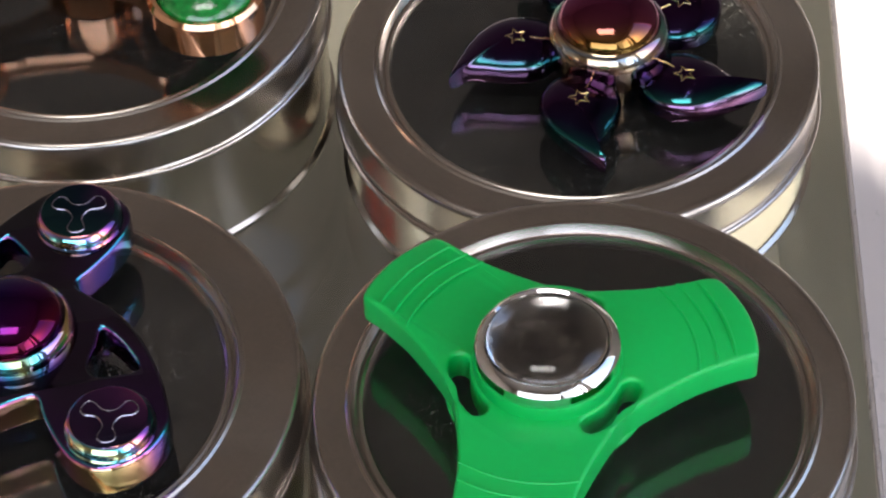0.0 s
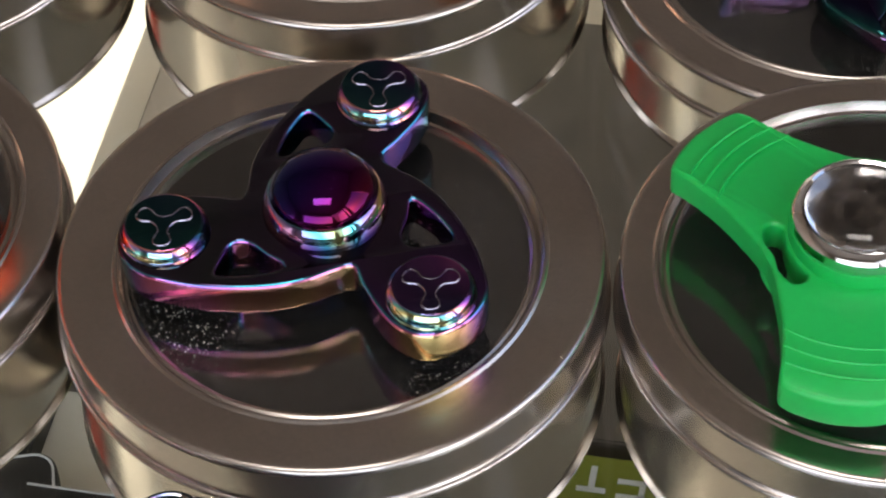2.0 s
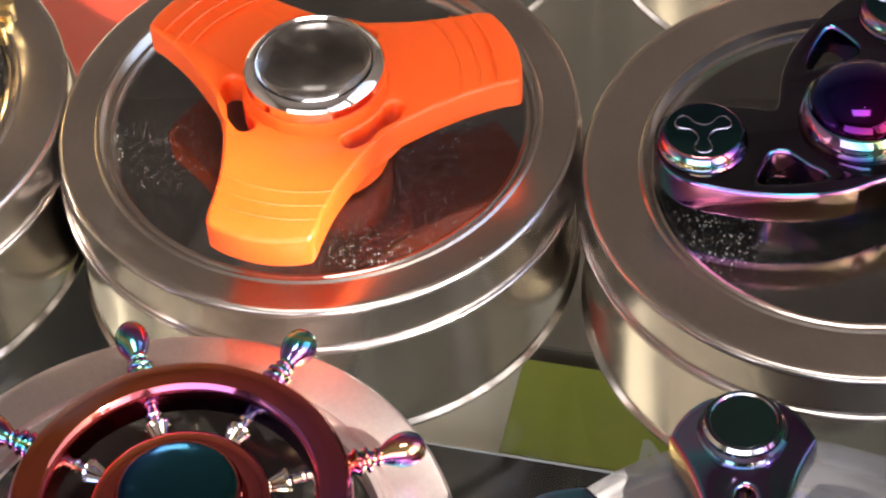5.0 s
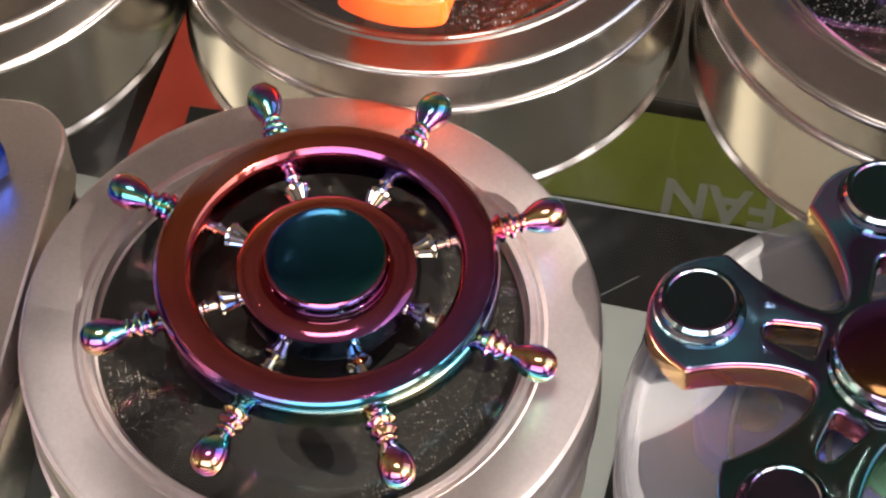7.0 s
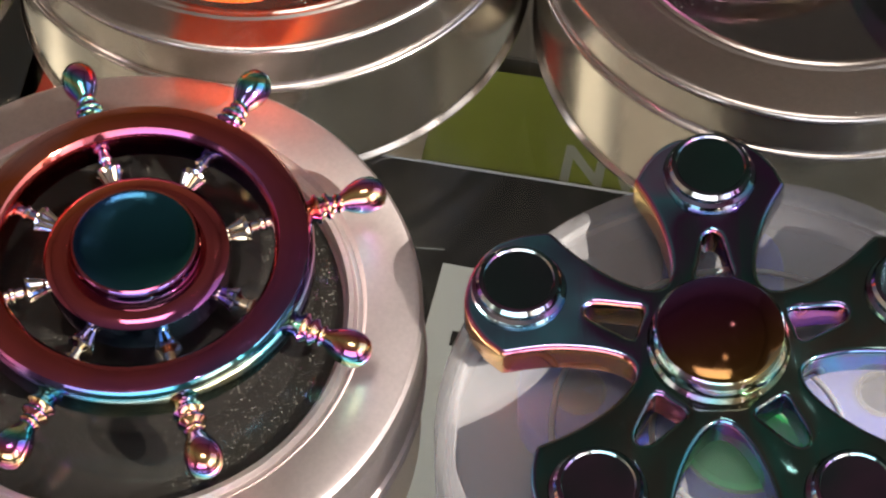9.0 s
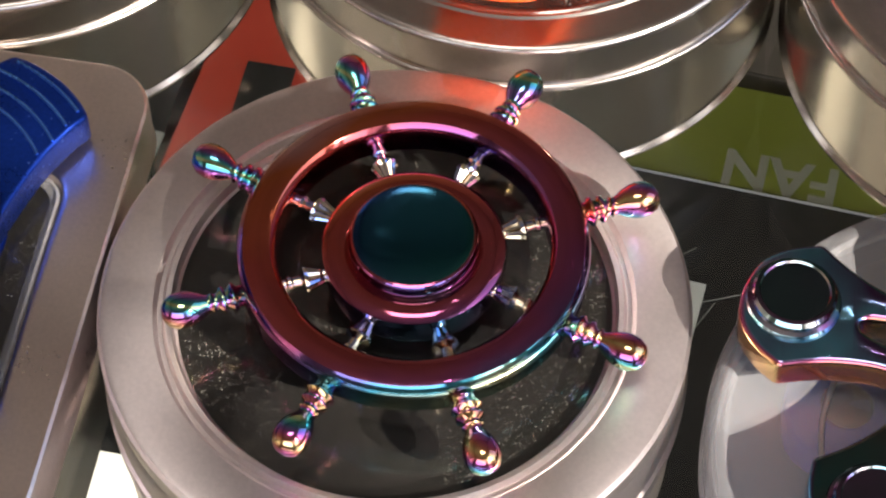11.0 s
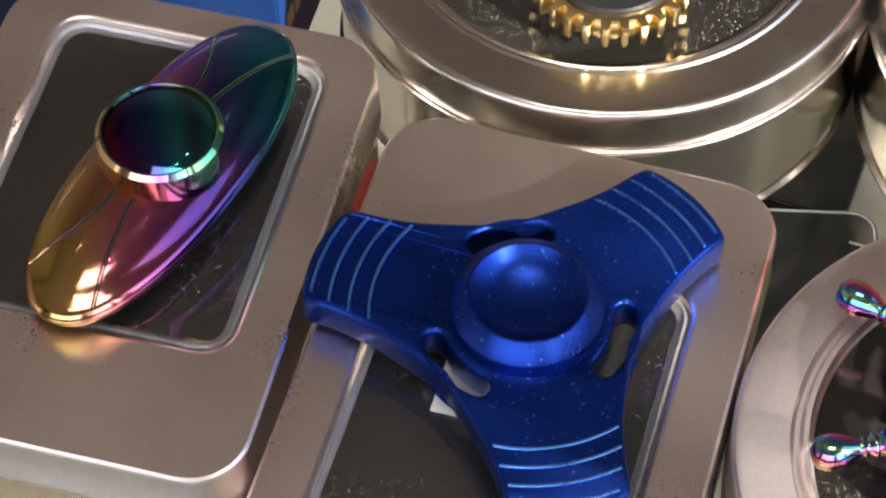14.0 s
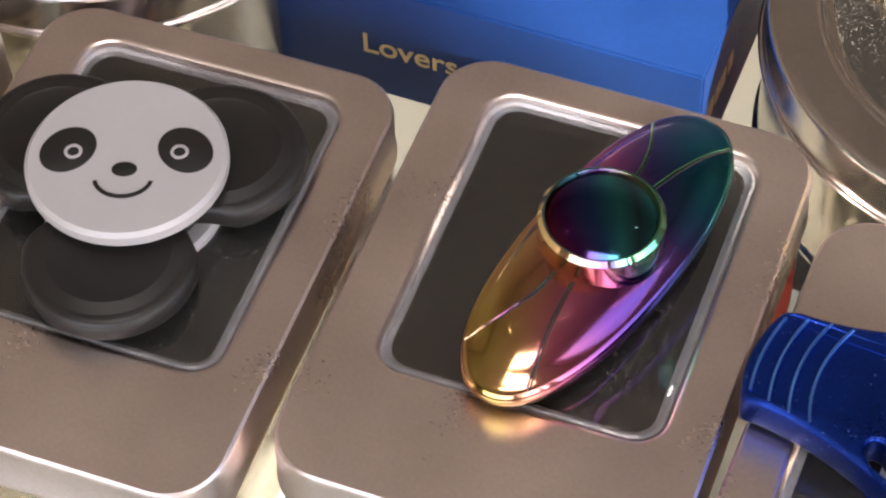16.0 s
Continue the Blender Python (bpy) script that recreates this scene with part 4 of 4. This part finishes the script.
def crab_spinner():
    e = thing("fidget_spinner", 0, 0, 29.8, 191.6, "rainbow plated metal spinner with three hooked arms and engraved end caps", "spinner")
    one = [(-21, 13.2), (-20.5, 17), (-19.5, 22), (-16.5, 27), (-10.5, 30.6), (0, 31.9), (8, 31.4), (14.5, 29.8), (21, 27), (29, 24), (41, 20.4), (55, 17.4), (70, 15.0), (85, 13.2)]
    hole = [(28, 20.6), (21, 17.8), (16, 15.4), (22, 13.2), (38, 12.8), (53, 13.2), (43, 16.2), (35, 18.6)]
    pts, holes = [], []
    for k in range(3):
        pts += polar([(a + 120 * k, r) for a, r in one])
        holes.append(smooth_ring(polar([(a + 120 * k, r) for a, r in hole]), 3))
    part("arm_body", slab("arm_body", [smooth_ring(pts, 4)] + holes, 4.4, 10.4, 0.7, 4), RB_CRAB, e, angle=50)
    for k in range(3):
        cx, cy = polar([(120 * k, 24.5)])[0]
        cap = part("end_cap", lathe([(0, 4.0), (6.9, 4.0), (6.9, 10.3), (6.6, 10.6), (6.8, 10.9), (6.7, 11.5), (6.0, 12.6), (5.7, 12.75), (5.4, 12.7), (0, 12.6)], 56, cx, cy), RB_CRAB_CAP, e, "polished round end cap")
        tre = []
        for arm in (78, 198, 318):
            for u, v in ((1.7, -0.75), (2.6, -1.05), (3.5, -1.35), (4.3, -1.0), (4.6, 0.0), (4.3, 1.0), (3.5, 1.35), (2.6, 1.05), (1.7, 0.75), (0.62, 1.07)):
                c, s = math.cos(radians(arm)), math.sin(radians(arm))
                tre.append((cx + u * c - v * s, cy + u * s + v * c))
        tre = [(x, y, 12.66) for x, y in smooth_ring(tre, 3)]
        part("engraving", tube(tre, 0.14, True, 5), ENGRAVED, cap, "fine pale trefoil line")
    part("hub", lathe([(0, 0.1), (8.0, 0.1), (8.0, 8), (9.1, 9.2), (9.6, 10.2), (9.6, 11.0), (9.4, 11.7), (8.7, 13.6), (8.3, 13.9), (8.1, 13.6)], 72), RB_BEZEL, e, "bright bevelled hub ring", angle=50)
    part("hub_dome", lathe([(8.25 * math.cos(radians(a)), 13.6 + 4.6 * math.sin(radians(a))) for a in range(2, 90, 8)] + [(0, 18.2)], 72), RB_HUB, e, "dark wine-red dome")



crab_spinner()


def wheel_spinner():
    e = thing("fidget_spinner", -95.5, -72.1, 29.8, 109.9, "rainbow plated metal spinner shaped as a ship wheel", "spinner")
    z = 7.6
    rim = [(18.2, z + 2.4), (18.4, z + 3.1), (19.0, z + 3.7), (20.0, z + 3.9), (21.6, z + 3.9), (22.7, z + 3.6), (23.3, z + 2.9), (23.5, z + 2.0), (23.5, z - 1.2), (22.8, z - 2.2), (18.8, z - 2.2), (18.2, z - 1.4)]
    part("rim", lathe(rim, 128, closed=True), RB_WHEEL, e)
    part("hub", lathe([(0, 0.1), (9, 0.1), (9, 4), (12.0, 4.6), (12.4, z), (12.2, z + 1.6), (11.4, z + 2.2), (9.6, z + 2.4), (8.9, z + 2.2), (8.7, z + 3.9), (8.3, z + 4.4), (8.0, z + 4.5)], 96), RB_WHEEL, e)
    part("hub_dish", lathe([(8.1, z + 4.5), (7.7, z + 4.25), (6.8, z + 4.0), (5, z + 3.6), (2.5, z + 3.3), (0, z + 3.2)], 72), RB_DISH, e, "dished teal hub face")
    for k in range(8):
        a = radians(45 * k)
        turn = Matrix.Rotation(a, 4, "Z") @ Matrix.Translation((0, 0, (z - 0.2) * MM)) @ Matrix.Rotation(radians(90), 4, "Y")
        prof = [(0, 23.2), (1.5, 23.2), (1.5, 24.2), (2.0, 24.5), (2.1, 24.9), (1.5, 25.3), (1.4, 25.7), (1.9, 26.0), (1.9, 26.4), (1.2, 26.8), (1.15, 27.3), (1.5, 27.6), (1.2, 27.9), (1.3, 28.4), (1.9, 29.4), (2.35, 30.6), (2.5, 31.6), (2.35, 32.8), (1.8, 33.8), (1.0, 34.3), (0, 34.5)]
        bm = lathe(prof, 20)
        bmesh.ops.transform(bm, matrix=turn, verts=bm.verts)
        part("handle", bm, RB_HANDLE, e, "turned handle", angle=60)
        prof = [(0, 11.8), (0.9, 11.8), (0.95, 12.5), (1.6, 14.4), (1.85, 14.8), (1.8, 15.1), (1.2, 15.3), (0.8, 15.6), (0.75, 16.6), (1.1, 16.9), (1.1, 17.3), (0.8, 17.6), (0.8, 18.9), (0, 18.9)]
        bm = lathe(prof, 24)
        for v in bm.verts:
            if 12.2 * MM < v.co.z < 14.9 * MM and round(math.degrees(math.atan2(v.co.y, v.co.x)) / 15) % 2:
                v.co.x, v.co.y = v.co.x * 0.86, v.co.y * 0.86
        bmesh.ops.transform(bm, matrix=turn, verts=bm.verts)
        part("spoke", bm, RB_SPOKE, e, "fluted bright spoke", angle=20)


wheel_spinner()


def fan_spinner():
    e = thing("fidget_spinner", -19.5, -85.0, 29.3, 90.0, "rainbow plated metal spinner with five winged arms", "spinner")
    half = [(0, 33.8), (7, 33.4), (12, 32.2), (16.5, 30.4), (20.0, 28.6), (21.2, 27.9), (21.4, 27.2), (20.6, 24.6), (20.0, 21.6), (20.4, 18.2), (22.4, 15.0), (27.5, 12.4), (36, 11.4)]
    one = [(-a, r) for a, r in half[::-1]] + half[1:-1]
    pts, holes = [], []
    for k in range(5):
        pts += polar([(a + 72 * k, r) for a, r in one])
        holes.append(smooth_ring(polar([(a + 72 * k, r) for a, r in [(-12, 11.0), (-8.5, 13.2), (-5, 16.0), (-3, 17.3), (0, 17.8), (3, 17.3), (5, 16.0), (8.5, 13.2), (12, 11.0), (0, 10.6)]]), 3))
    part("arm_body", slab("arm_body", [smooth_ring(pts, 4)] + holes, 3.2, 8.5, 0.8, 3), RB_FAN, e, angle=40)
    for k in range(5):
        cx, cy = polar([(72 * k, 27.0)])[0]
        part("end_cap", lathe([(0, 3.8), (6.2, 3.8), (6.2, 8.4), (6.3, 8.8), (6.1, 9.3), (5.6, 9.6), (5.6, 10.4), (5.2, 10.9), (4.7, 11.0), (4.5, 10.8), (0, 10.75)], 48, cx, cy), RB_FAN_CAP, e, "ringed round end cap")
    part("hub", lathe([(0, 0), (8, 0), (8, 4), (9.0, 4.4), (9.2, 9), (8.8, 9.6), (9.0, 10.4), (8.7, 11.6), (8.1, 12.4)], 72), RB_FAN_BEZEL, e)
    part("hub_face", lathe([(8.15, 12.35), (7.6, 12.7), (5, 13.2), (2.5, 13.4), (0, 13.5)], 64), RB_BRONZE, e, "low domed bronze and purple hub face")


fan_spinner()


def leaf_spinner():
    e = thing("fidget_spinner", -220.6, -51.4, 28.9, -19.4, "rainbow plated leaf-shaped spinner with engraved veins and a dark gem hub", "spinner")
    n, loops = 40, []
    L, W = 29.0, 11.2
    def outline(s, z):
        out = []
        for k in range(2 * n):
            q = 2 * math.pi * k / (2 * n)
            y = abs(math.cos(q)) ** 0.92 * (1 if math.cos(q) >= 0 else -1)
            x = abs(math.sin(q)) ** 0.90 * (1 if math.sin(q) >= 0 else -1)
            out.append((x * W * s, y * L * (1 - (1 - s) * 0.75), z))
        return out
    for s, z in ((0.80, 2.6), (0.93, 2.8), (0.985, 3.6), (1.0, 4.6), (0.995, 5.2), (0.965, 5.9), (0.925, 6.3), (0.90, 6.35), (0.82, 7.3), (0.66, 8.4), (0.45, 9.2), (0.2, 9.7), (0.05, 9.75)):
        loops.append(outline(s, z))
    bm = loft(loops)
    tree = BVHTree.FromBMesh(bm)
    part("shell", bm, RB_LEAF, e, angle=70)
    def top(x, y):
        at = tree.ray_cast(Vector((x * MM, y * MM, 0.05)), Vector((0, 0, -1)))[0]
        return at.z / MM if at else 4.0
    for sgn in (1, -1):
        for x0, x1, y1, bow in ((-1.7, -6.6, 23.2, 0.9), (1.3, 5.0, 25.2, 1.0)):
            pts = []
            for k in range(14):
                u = k / 13
                x = x0 + (x1 - x0) * u ** 1.7 + bow * 0.35 * math.sin(u * math.pi)
                y = (9.2 + (y1 - 9.2) * u) * sgn
                pts.append((x, y, top(x, y) + 0.05))
            # the bright tube draws the highlight along each engraved groove
            part("vein", tube(pts, 0.17, False, 6), RB_LEAF_HUB, e, "fine bright line drawn as a groove highlight")
            part("vein", tube([(x + 0.42, y, z - 0.02) for x, y, z in pts], 0.14, False, 6), BLACK_MATT, e, "fine dark groove")
    part("hub", lathe([(0, 0.5), (8.6, 0.5), (8.8, 8.0), (8.8, 13.2), (8.2, 13.9), (7.9, 13.9), (7.6, 13.3)], 72), RB_LEAF_HUB, e)
    part("gem", lathe([(7.7, 13.35), (6.5, 13.9), (4, 14.4), (0, 14.6)], 60), RB_GEM, e, "dark iridescent gem face")


leaf_spinner()


def petal_spinner():
    e = thing("fidget_spinner", 93.0, 74.2, 21.1, 194.0, "rainbow plated metal spinner with leaf-shaped petals and star marks", "spinner")
    outline = smooth_ring([(7.5, 0), (9.2, -4.2), (13, -6.4), (18, -6.2), (22, -3.2), (25, 2.2), (27.2, 9.0), (24.6, 7.2), (21, 7.0), (17, 7.4), (12.5, 6.8), (9.2, 4.0)], 4)
    for k in range(5):
        turn = Matrix.Rotation(radians(72 * k - 18), 4, "Z")
        bm, cx, cy, loops = bmesh.new(), 17.0, 0.6, []
        for s, z in ((0.90, 3.4), (0.98, 3.8), (1.0, 4.8), (0.995, 6.4), (0.96, 7.1), (0.86, 7.6), (0.66, 8.2), (0.42, 8.6), (0.14, 8.8)):
            loops.append([(cx + (x - cx) * s, cy + (y - cy) * s, z) for x, y in outline])
        loft(loops, bm)
        bmesh.ops.transform(bm, matrix=turn, verts=bm.verts)
        p = part("petal", bm, RB_PETAL, e, angle=45)
        star = [((1.9 if j % 2 == 0 else 0.8) * math.cos(math.pi * j / 5) + 16.0, (1.9 if j % 2 == 0 else 0.8) * math.sin(math.pi * j / 5) + 0.5, 8.8) for j in range(10)]
        bm = tube(star, 0.13, True, 5)
        bmesh.ops.transform(bm, matrix=turn, verts=bm.verts)
        part("star_mark", bm, BRASS, p, "small gold star outline")
        bm = tube([(9.6, 0.4, 8.4), (11.5, 0.9, 8.72), (13.6, 0.7, 8.86)], 0.13, False, 5)
        bmesh.ops.transform(bm, matrix=turn, verts=bm.verts)
        part("line_mark", bm, BRASS, p, "thin gold line")
    part("hub", lathe([(0, 0.1), (8.5, 0.1), (8.5, 4), (10.4, 5), (10.7, 9), (10.5, 10.4), (9.6, 12.2), (9.0, 12.5), (8.8, 12.2)], 72), RB_PETAL_HUB, e, "bright bevelled hub ring", angle=50)
    part("hub_dome", lathe([(8.9 * math.cos(radians(a)), 12.3 + 4.8 * math.sin(radians(a))) for a in range(2, 90, 8)] + [(0, 17.1)], 72), RB_PETAL_DOME, e, "red and gold dome")


petal_spinner()


def copper_spinner():
    e = thing("fidget_spinner", 2.6, 90.8, 29.8, -39.5, "copper plated spinner with green crystal weights", "spinner")
    arm = []
    for k in range(3):
        arm += polar([(120 * k - 60, 9.5), (120 * k - 40, 11.0), (120 * k - 20, 15.5), (120 * k - 14, 20), (120 * k, 22), (120 * k + 14, 20), (120 * k + 20, 15.5), (120 * k + 40, 11.0)])
    part("arm_body", slab("arm_body", [smooth_ring(arm, 3)], 7.0, 11.5, 0.8, 2), COPPER, e)
    for k in range(3):
        cx, cy = polar([(120 * k, 28.6)])[0]
        ring = part("crystal_ring", lathe([(8.4, 7.4), (9.2, 7.4), (9.7, 8.0), (9.7, 12.6), (10.0, 13.0), (10.0, 14.0), (9.4, 14.8), (8.6, 14.6), (8.4, 13.6)], 64, cx, cy, closed=True), COPPER, e, "polished copper ring")
        part("crystal", lathe([(0, 7.6), (8.4, 7.6), (8.4, 13.6)] + [(8.4 * math.cos(radians(a)), 13.6 + 4.0 * math.sin(radians(a))) for a in range(8, 90, 10)] + [(0, 17.6)], 40, cx, cy), GREEN_GEM, ring, "green crystal dome")
    part("hub", lathe([(0, 0.1), (9, 0.1), (9.5, 4.5), (9.5, 12), (8.6, 13.2), (0, 14)], 56), COPPER, e)


copper_spinner()


def gear_mesh(r, teeth, z0, z1, depth=1.7):
    pts = []
    for k in range(teeth):
        a = 360 / teeth * k
        s = 360 / teeth
        pts += polar([(a - 0.34 * s, r - depth), (a - 0.20 * s, r - 0.2), (a - 0.12 * s, r), (a + 0.12 * s, r), (a + 0.20 * s, r - 0.2), (a + 0.34 * s, r - depth)])
    return slab("gear", [pts, polar([(q, 8.6) for q in range(0, 360, 8)])], z0, z1, 0.2, 1)


def gear_spinner(x, y, rz, label, r=12.2, teeth=26):
    e = thing("fidget_spinner", x, y, 29.8, rz, label, "spinner", "gold gear spinners")
    arm = []
    for k in range(3):
        arm += polar([(120 * k - 60, 9.0), (120 * k - 25, 11.0), (120 * k - 14, 17), (120 * k - 10, 24), (120 * k, 26), (120 * k + 10, 24), (120 * k + 14, 17), (120 * k + 25, 11.0)])
    part("arm_plate", slab("arm_plate", [smooth_ring(arm, 3)], 2.4, 4.2, 0.3, 2), BLACK_MATT, e)
    gm = gear_mesh(r, teeth, 4.4, 8.4)
    for k in range(3):
        cx, cy = polar([(120 * k, 21.6)])[0]
        gp = part("gear", gm, BRASS, e, "polished brass gear", angle=25)
        gp.location = (cx * MM, cy * MM, 0)
        part("gear_plate", lathe([(0, 4.3), (8.7, 4.3), (8.7, 8.0), (9.4, 8.3), (9.4, 8.9), (9.0, 9.2), (0, 9.2)], 48), BLACK_MATT, gp, "black gear face")
        hexa = polar([(60 * j, 1.3) for j in range(6)])
        part("screw", slab("screw", [polar([(q, 2.7) for q in range(0, 360, 15)]), hexa], 9.1, 10.6, 0.3, 2), STEEL, gp, "steel hex socket screw")
    part("hub", lathe([(0, 0.1), (8, 0.1), (8.6, 3), (8.6, 10), (7.6, 11.5), (0, 12)], 48), BRASS, e)


gear_spinner(-165.3, 14.4, -87.0, "black spinner with brass gears held by steel screws")
gear_spinner(-82.0, 84.0, -90.0, "gold spinner with finely toothed brass weights", 12.6, 40)


def round_face_spinner():
    e = thing("fidget_spinner", -287.9, -57.2, 28.9, 15.0, "black and white plastic spinner with a round white face plate", "spinner")
    body = []
    for k, a in enumerate((25, 145, 263)):
        body += polar([(a - 60, 9.5)])
        cx, cy = polar([(a, 13.6)])[0]
        body += [(cx + 12.4 * math.cos(radians(q)), cy + 12.4 * math.sin(radians(q))) for q in range(a - 100, a + 101, 20)]
        part("weight", lathe([(0, 6.3), (9.2, 6.3), (9.7, 5.6), (10.4, 5.6), (10.6, 6.5), (8.8, 7.0), (8.2, 6.8), (0, 6.8)], 56, cx, cy), GREY_PL, e, "black round weight")
    part("arm_body", slab("arm_body", [smooth_ring(body, 2)], 2.2, 6.4, 1.2, 3), GREY_PL, e, "black three-lobed body")
    part("back_plate", lathe([(0, 0.1), (12.6, 0.1), (13.1, 0.6), (13.1, 1.7), (12.6, 2.2), (0, 2.2)], 72), WHITE_PL, e, "round white back plate")
    part("hub", lathe([(0, 2.1), (9.5, 2.1), (10.5, 2.4), (10.5, 9.0), (0, 9.0)], 48), GREY_PL, e)
    plate = part("face_plate", lathe([(0, 8.9), (13.9, 8.9), (14.4, 9.3), (14.4, 10.8), (13.8, 11.5), (0, 11.5)], 96), WHITE_PL, e, "round white face plate")
    def spot(name, pts, mat, z=11.5, h=0.10):
        part(name, slab(name, pts, z - 0.05, z + h, 0.02, 1), mat, plate)
    for sx in (-1, 1):
        pts = [(sx * 8.3 + 3.9 * math.cos(q) - sx * 0.7 * math.sin(q), 0.9 + 4.1 * math.sin(q)) for q in (2 * math.pi * k / 32 for k in range(32))]
        spot("dark_oval", [pts], GREY_PL)
        spot("ring_mark", [[(sx * 7.5 + 1.3 * math.cos(q), 0.5 + 1.3 * math.sin(q)) for q in (2 * math.pi * k / 24 for k in range(24))], [(sx * 7.5 + 0.85 * math.cos(q), 0.5 + 0.85 * math.sin(q)) for q in (2 * math.pi * k / 24 for k in range(24))]], WHITE_PL, 11.62)
    spot("dark_oval", [[(1.8 * math.cos(q), -2.6 + 1.3 * math.sin(q)) for q in (2 * math.pi * k / 24 for k in range(24))]], GREY_PL)
    up = [(3.7 * math.cos(radians(q)), -4.1 + 3.0 * math.sin(radians(q))) for q in range(190, 351, 10)]
    lo = [(4.3 * math.cos(radians(q)), -4.1 + 3.7 * math.sin(radians(q))) for q in range(350, 189, -10)]
    spot("dark_arc", [up + lo], GREY_PL)


round_face_spinner()


# ---- the blue gift box ----
def gift_box():
    e = thing("gift_box", -215.0, -8.6, 0, -5.0, "glossy blue card gift box with gold lettering", "box")
    part("box_body", block(-83.0, 0, 0, 46, 0, 25.0, 0.4), BOX_BLUE, e)
    words("lettering", "Lovers s", 6.1, GOLD_INK, e, (-56.9, -0.05, 9.6), (90, 0, 0), 0.05, 0.06)
    for y, w in ((5.0, 3.0), (8.6, 2.2), (11.6, 2.6), (15.5, 2.4)):
        b = part("print_bar", block(0, 0.15, -w / 2, w / 2, -1.8, 1.8, 0), GOLD_INK, e)
        b.location = (0.0, y * MM, 12.5 * MM)


gift_box()

BOARD_WHITE = base_mat("white_laminate", (0.46, 0.42, 0.42), 0.3, 0, 0.03, 20.0, 400.0, 0.03, 900.0)

# ---- the white board along the counter's edge ----
wb = thing("display_board", 133.0, 0, 0, -2.3, "plain white display board lying beside the tins", "board")
part("board", block(0, 46, -160, 220, 0.0, 3.0, 0.6), BOARD_WHITE, wb)
part("edge_strip", block(0, 4.5, -160, 220, 3.0, 4.6, 0.6), BOARD_WHITE, wb, "raised white edge")
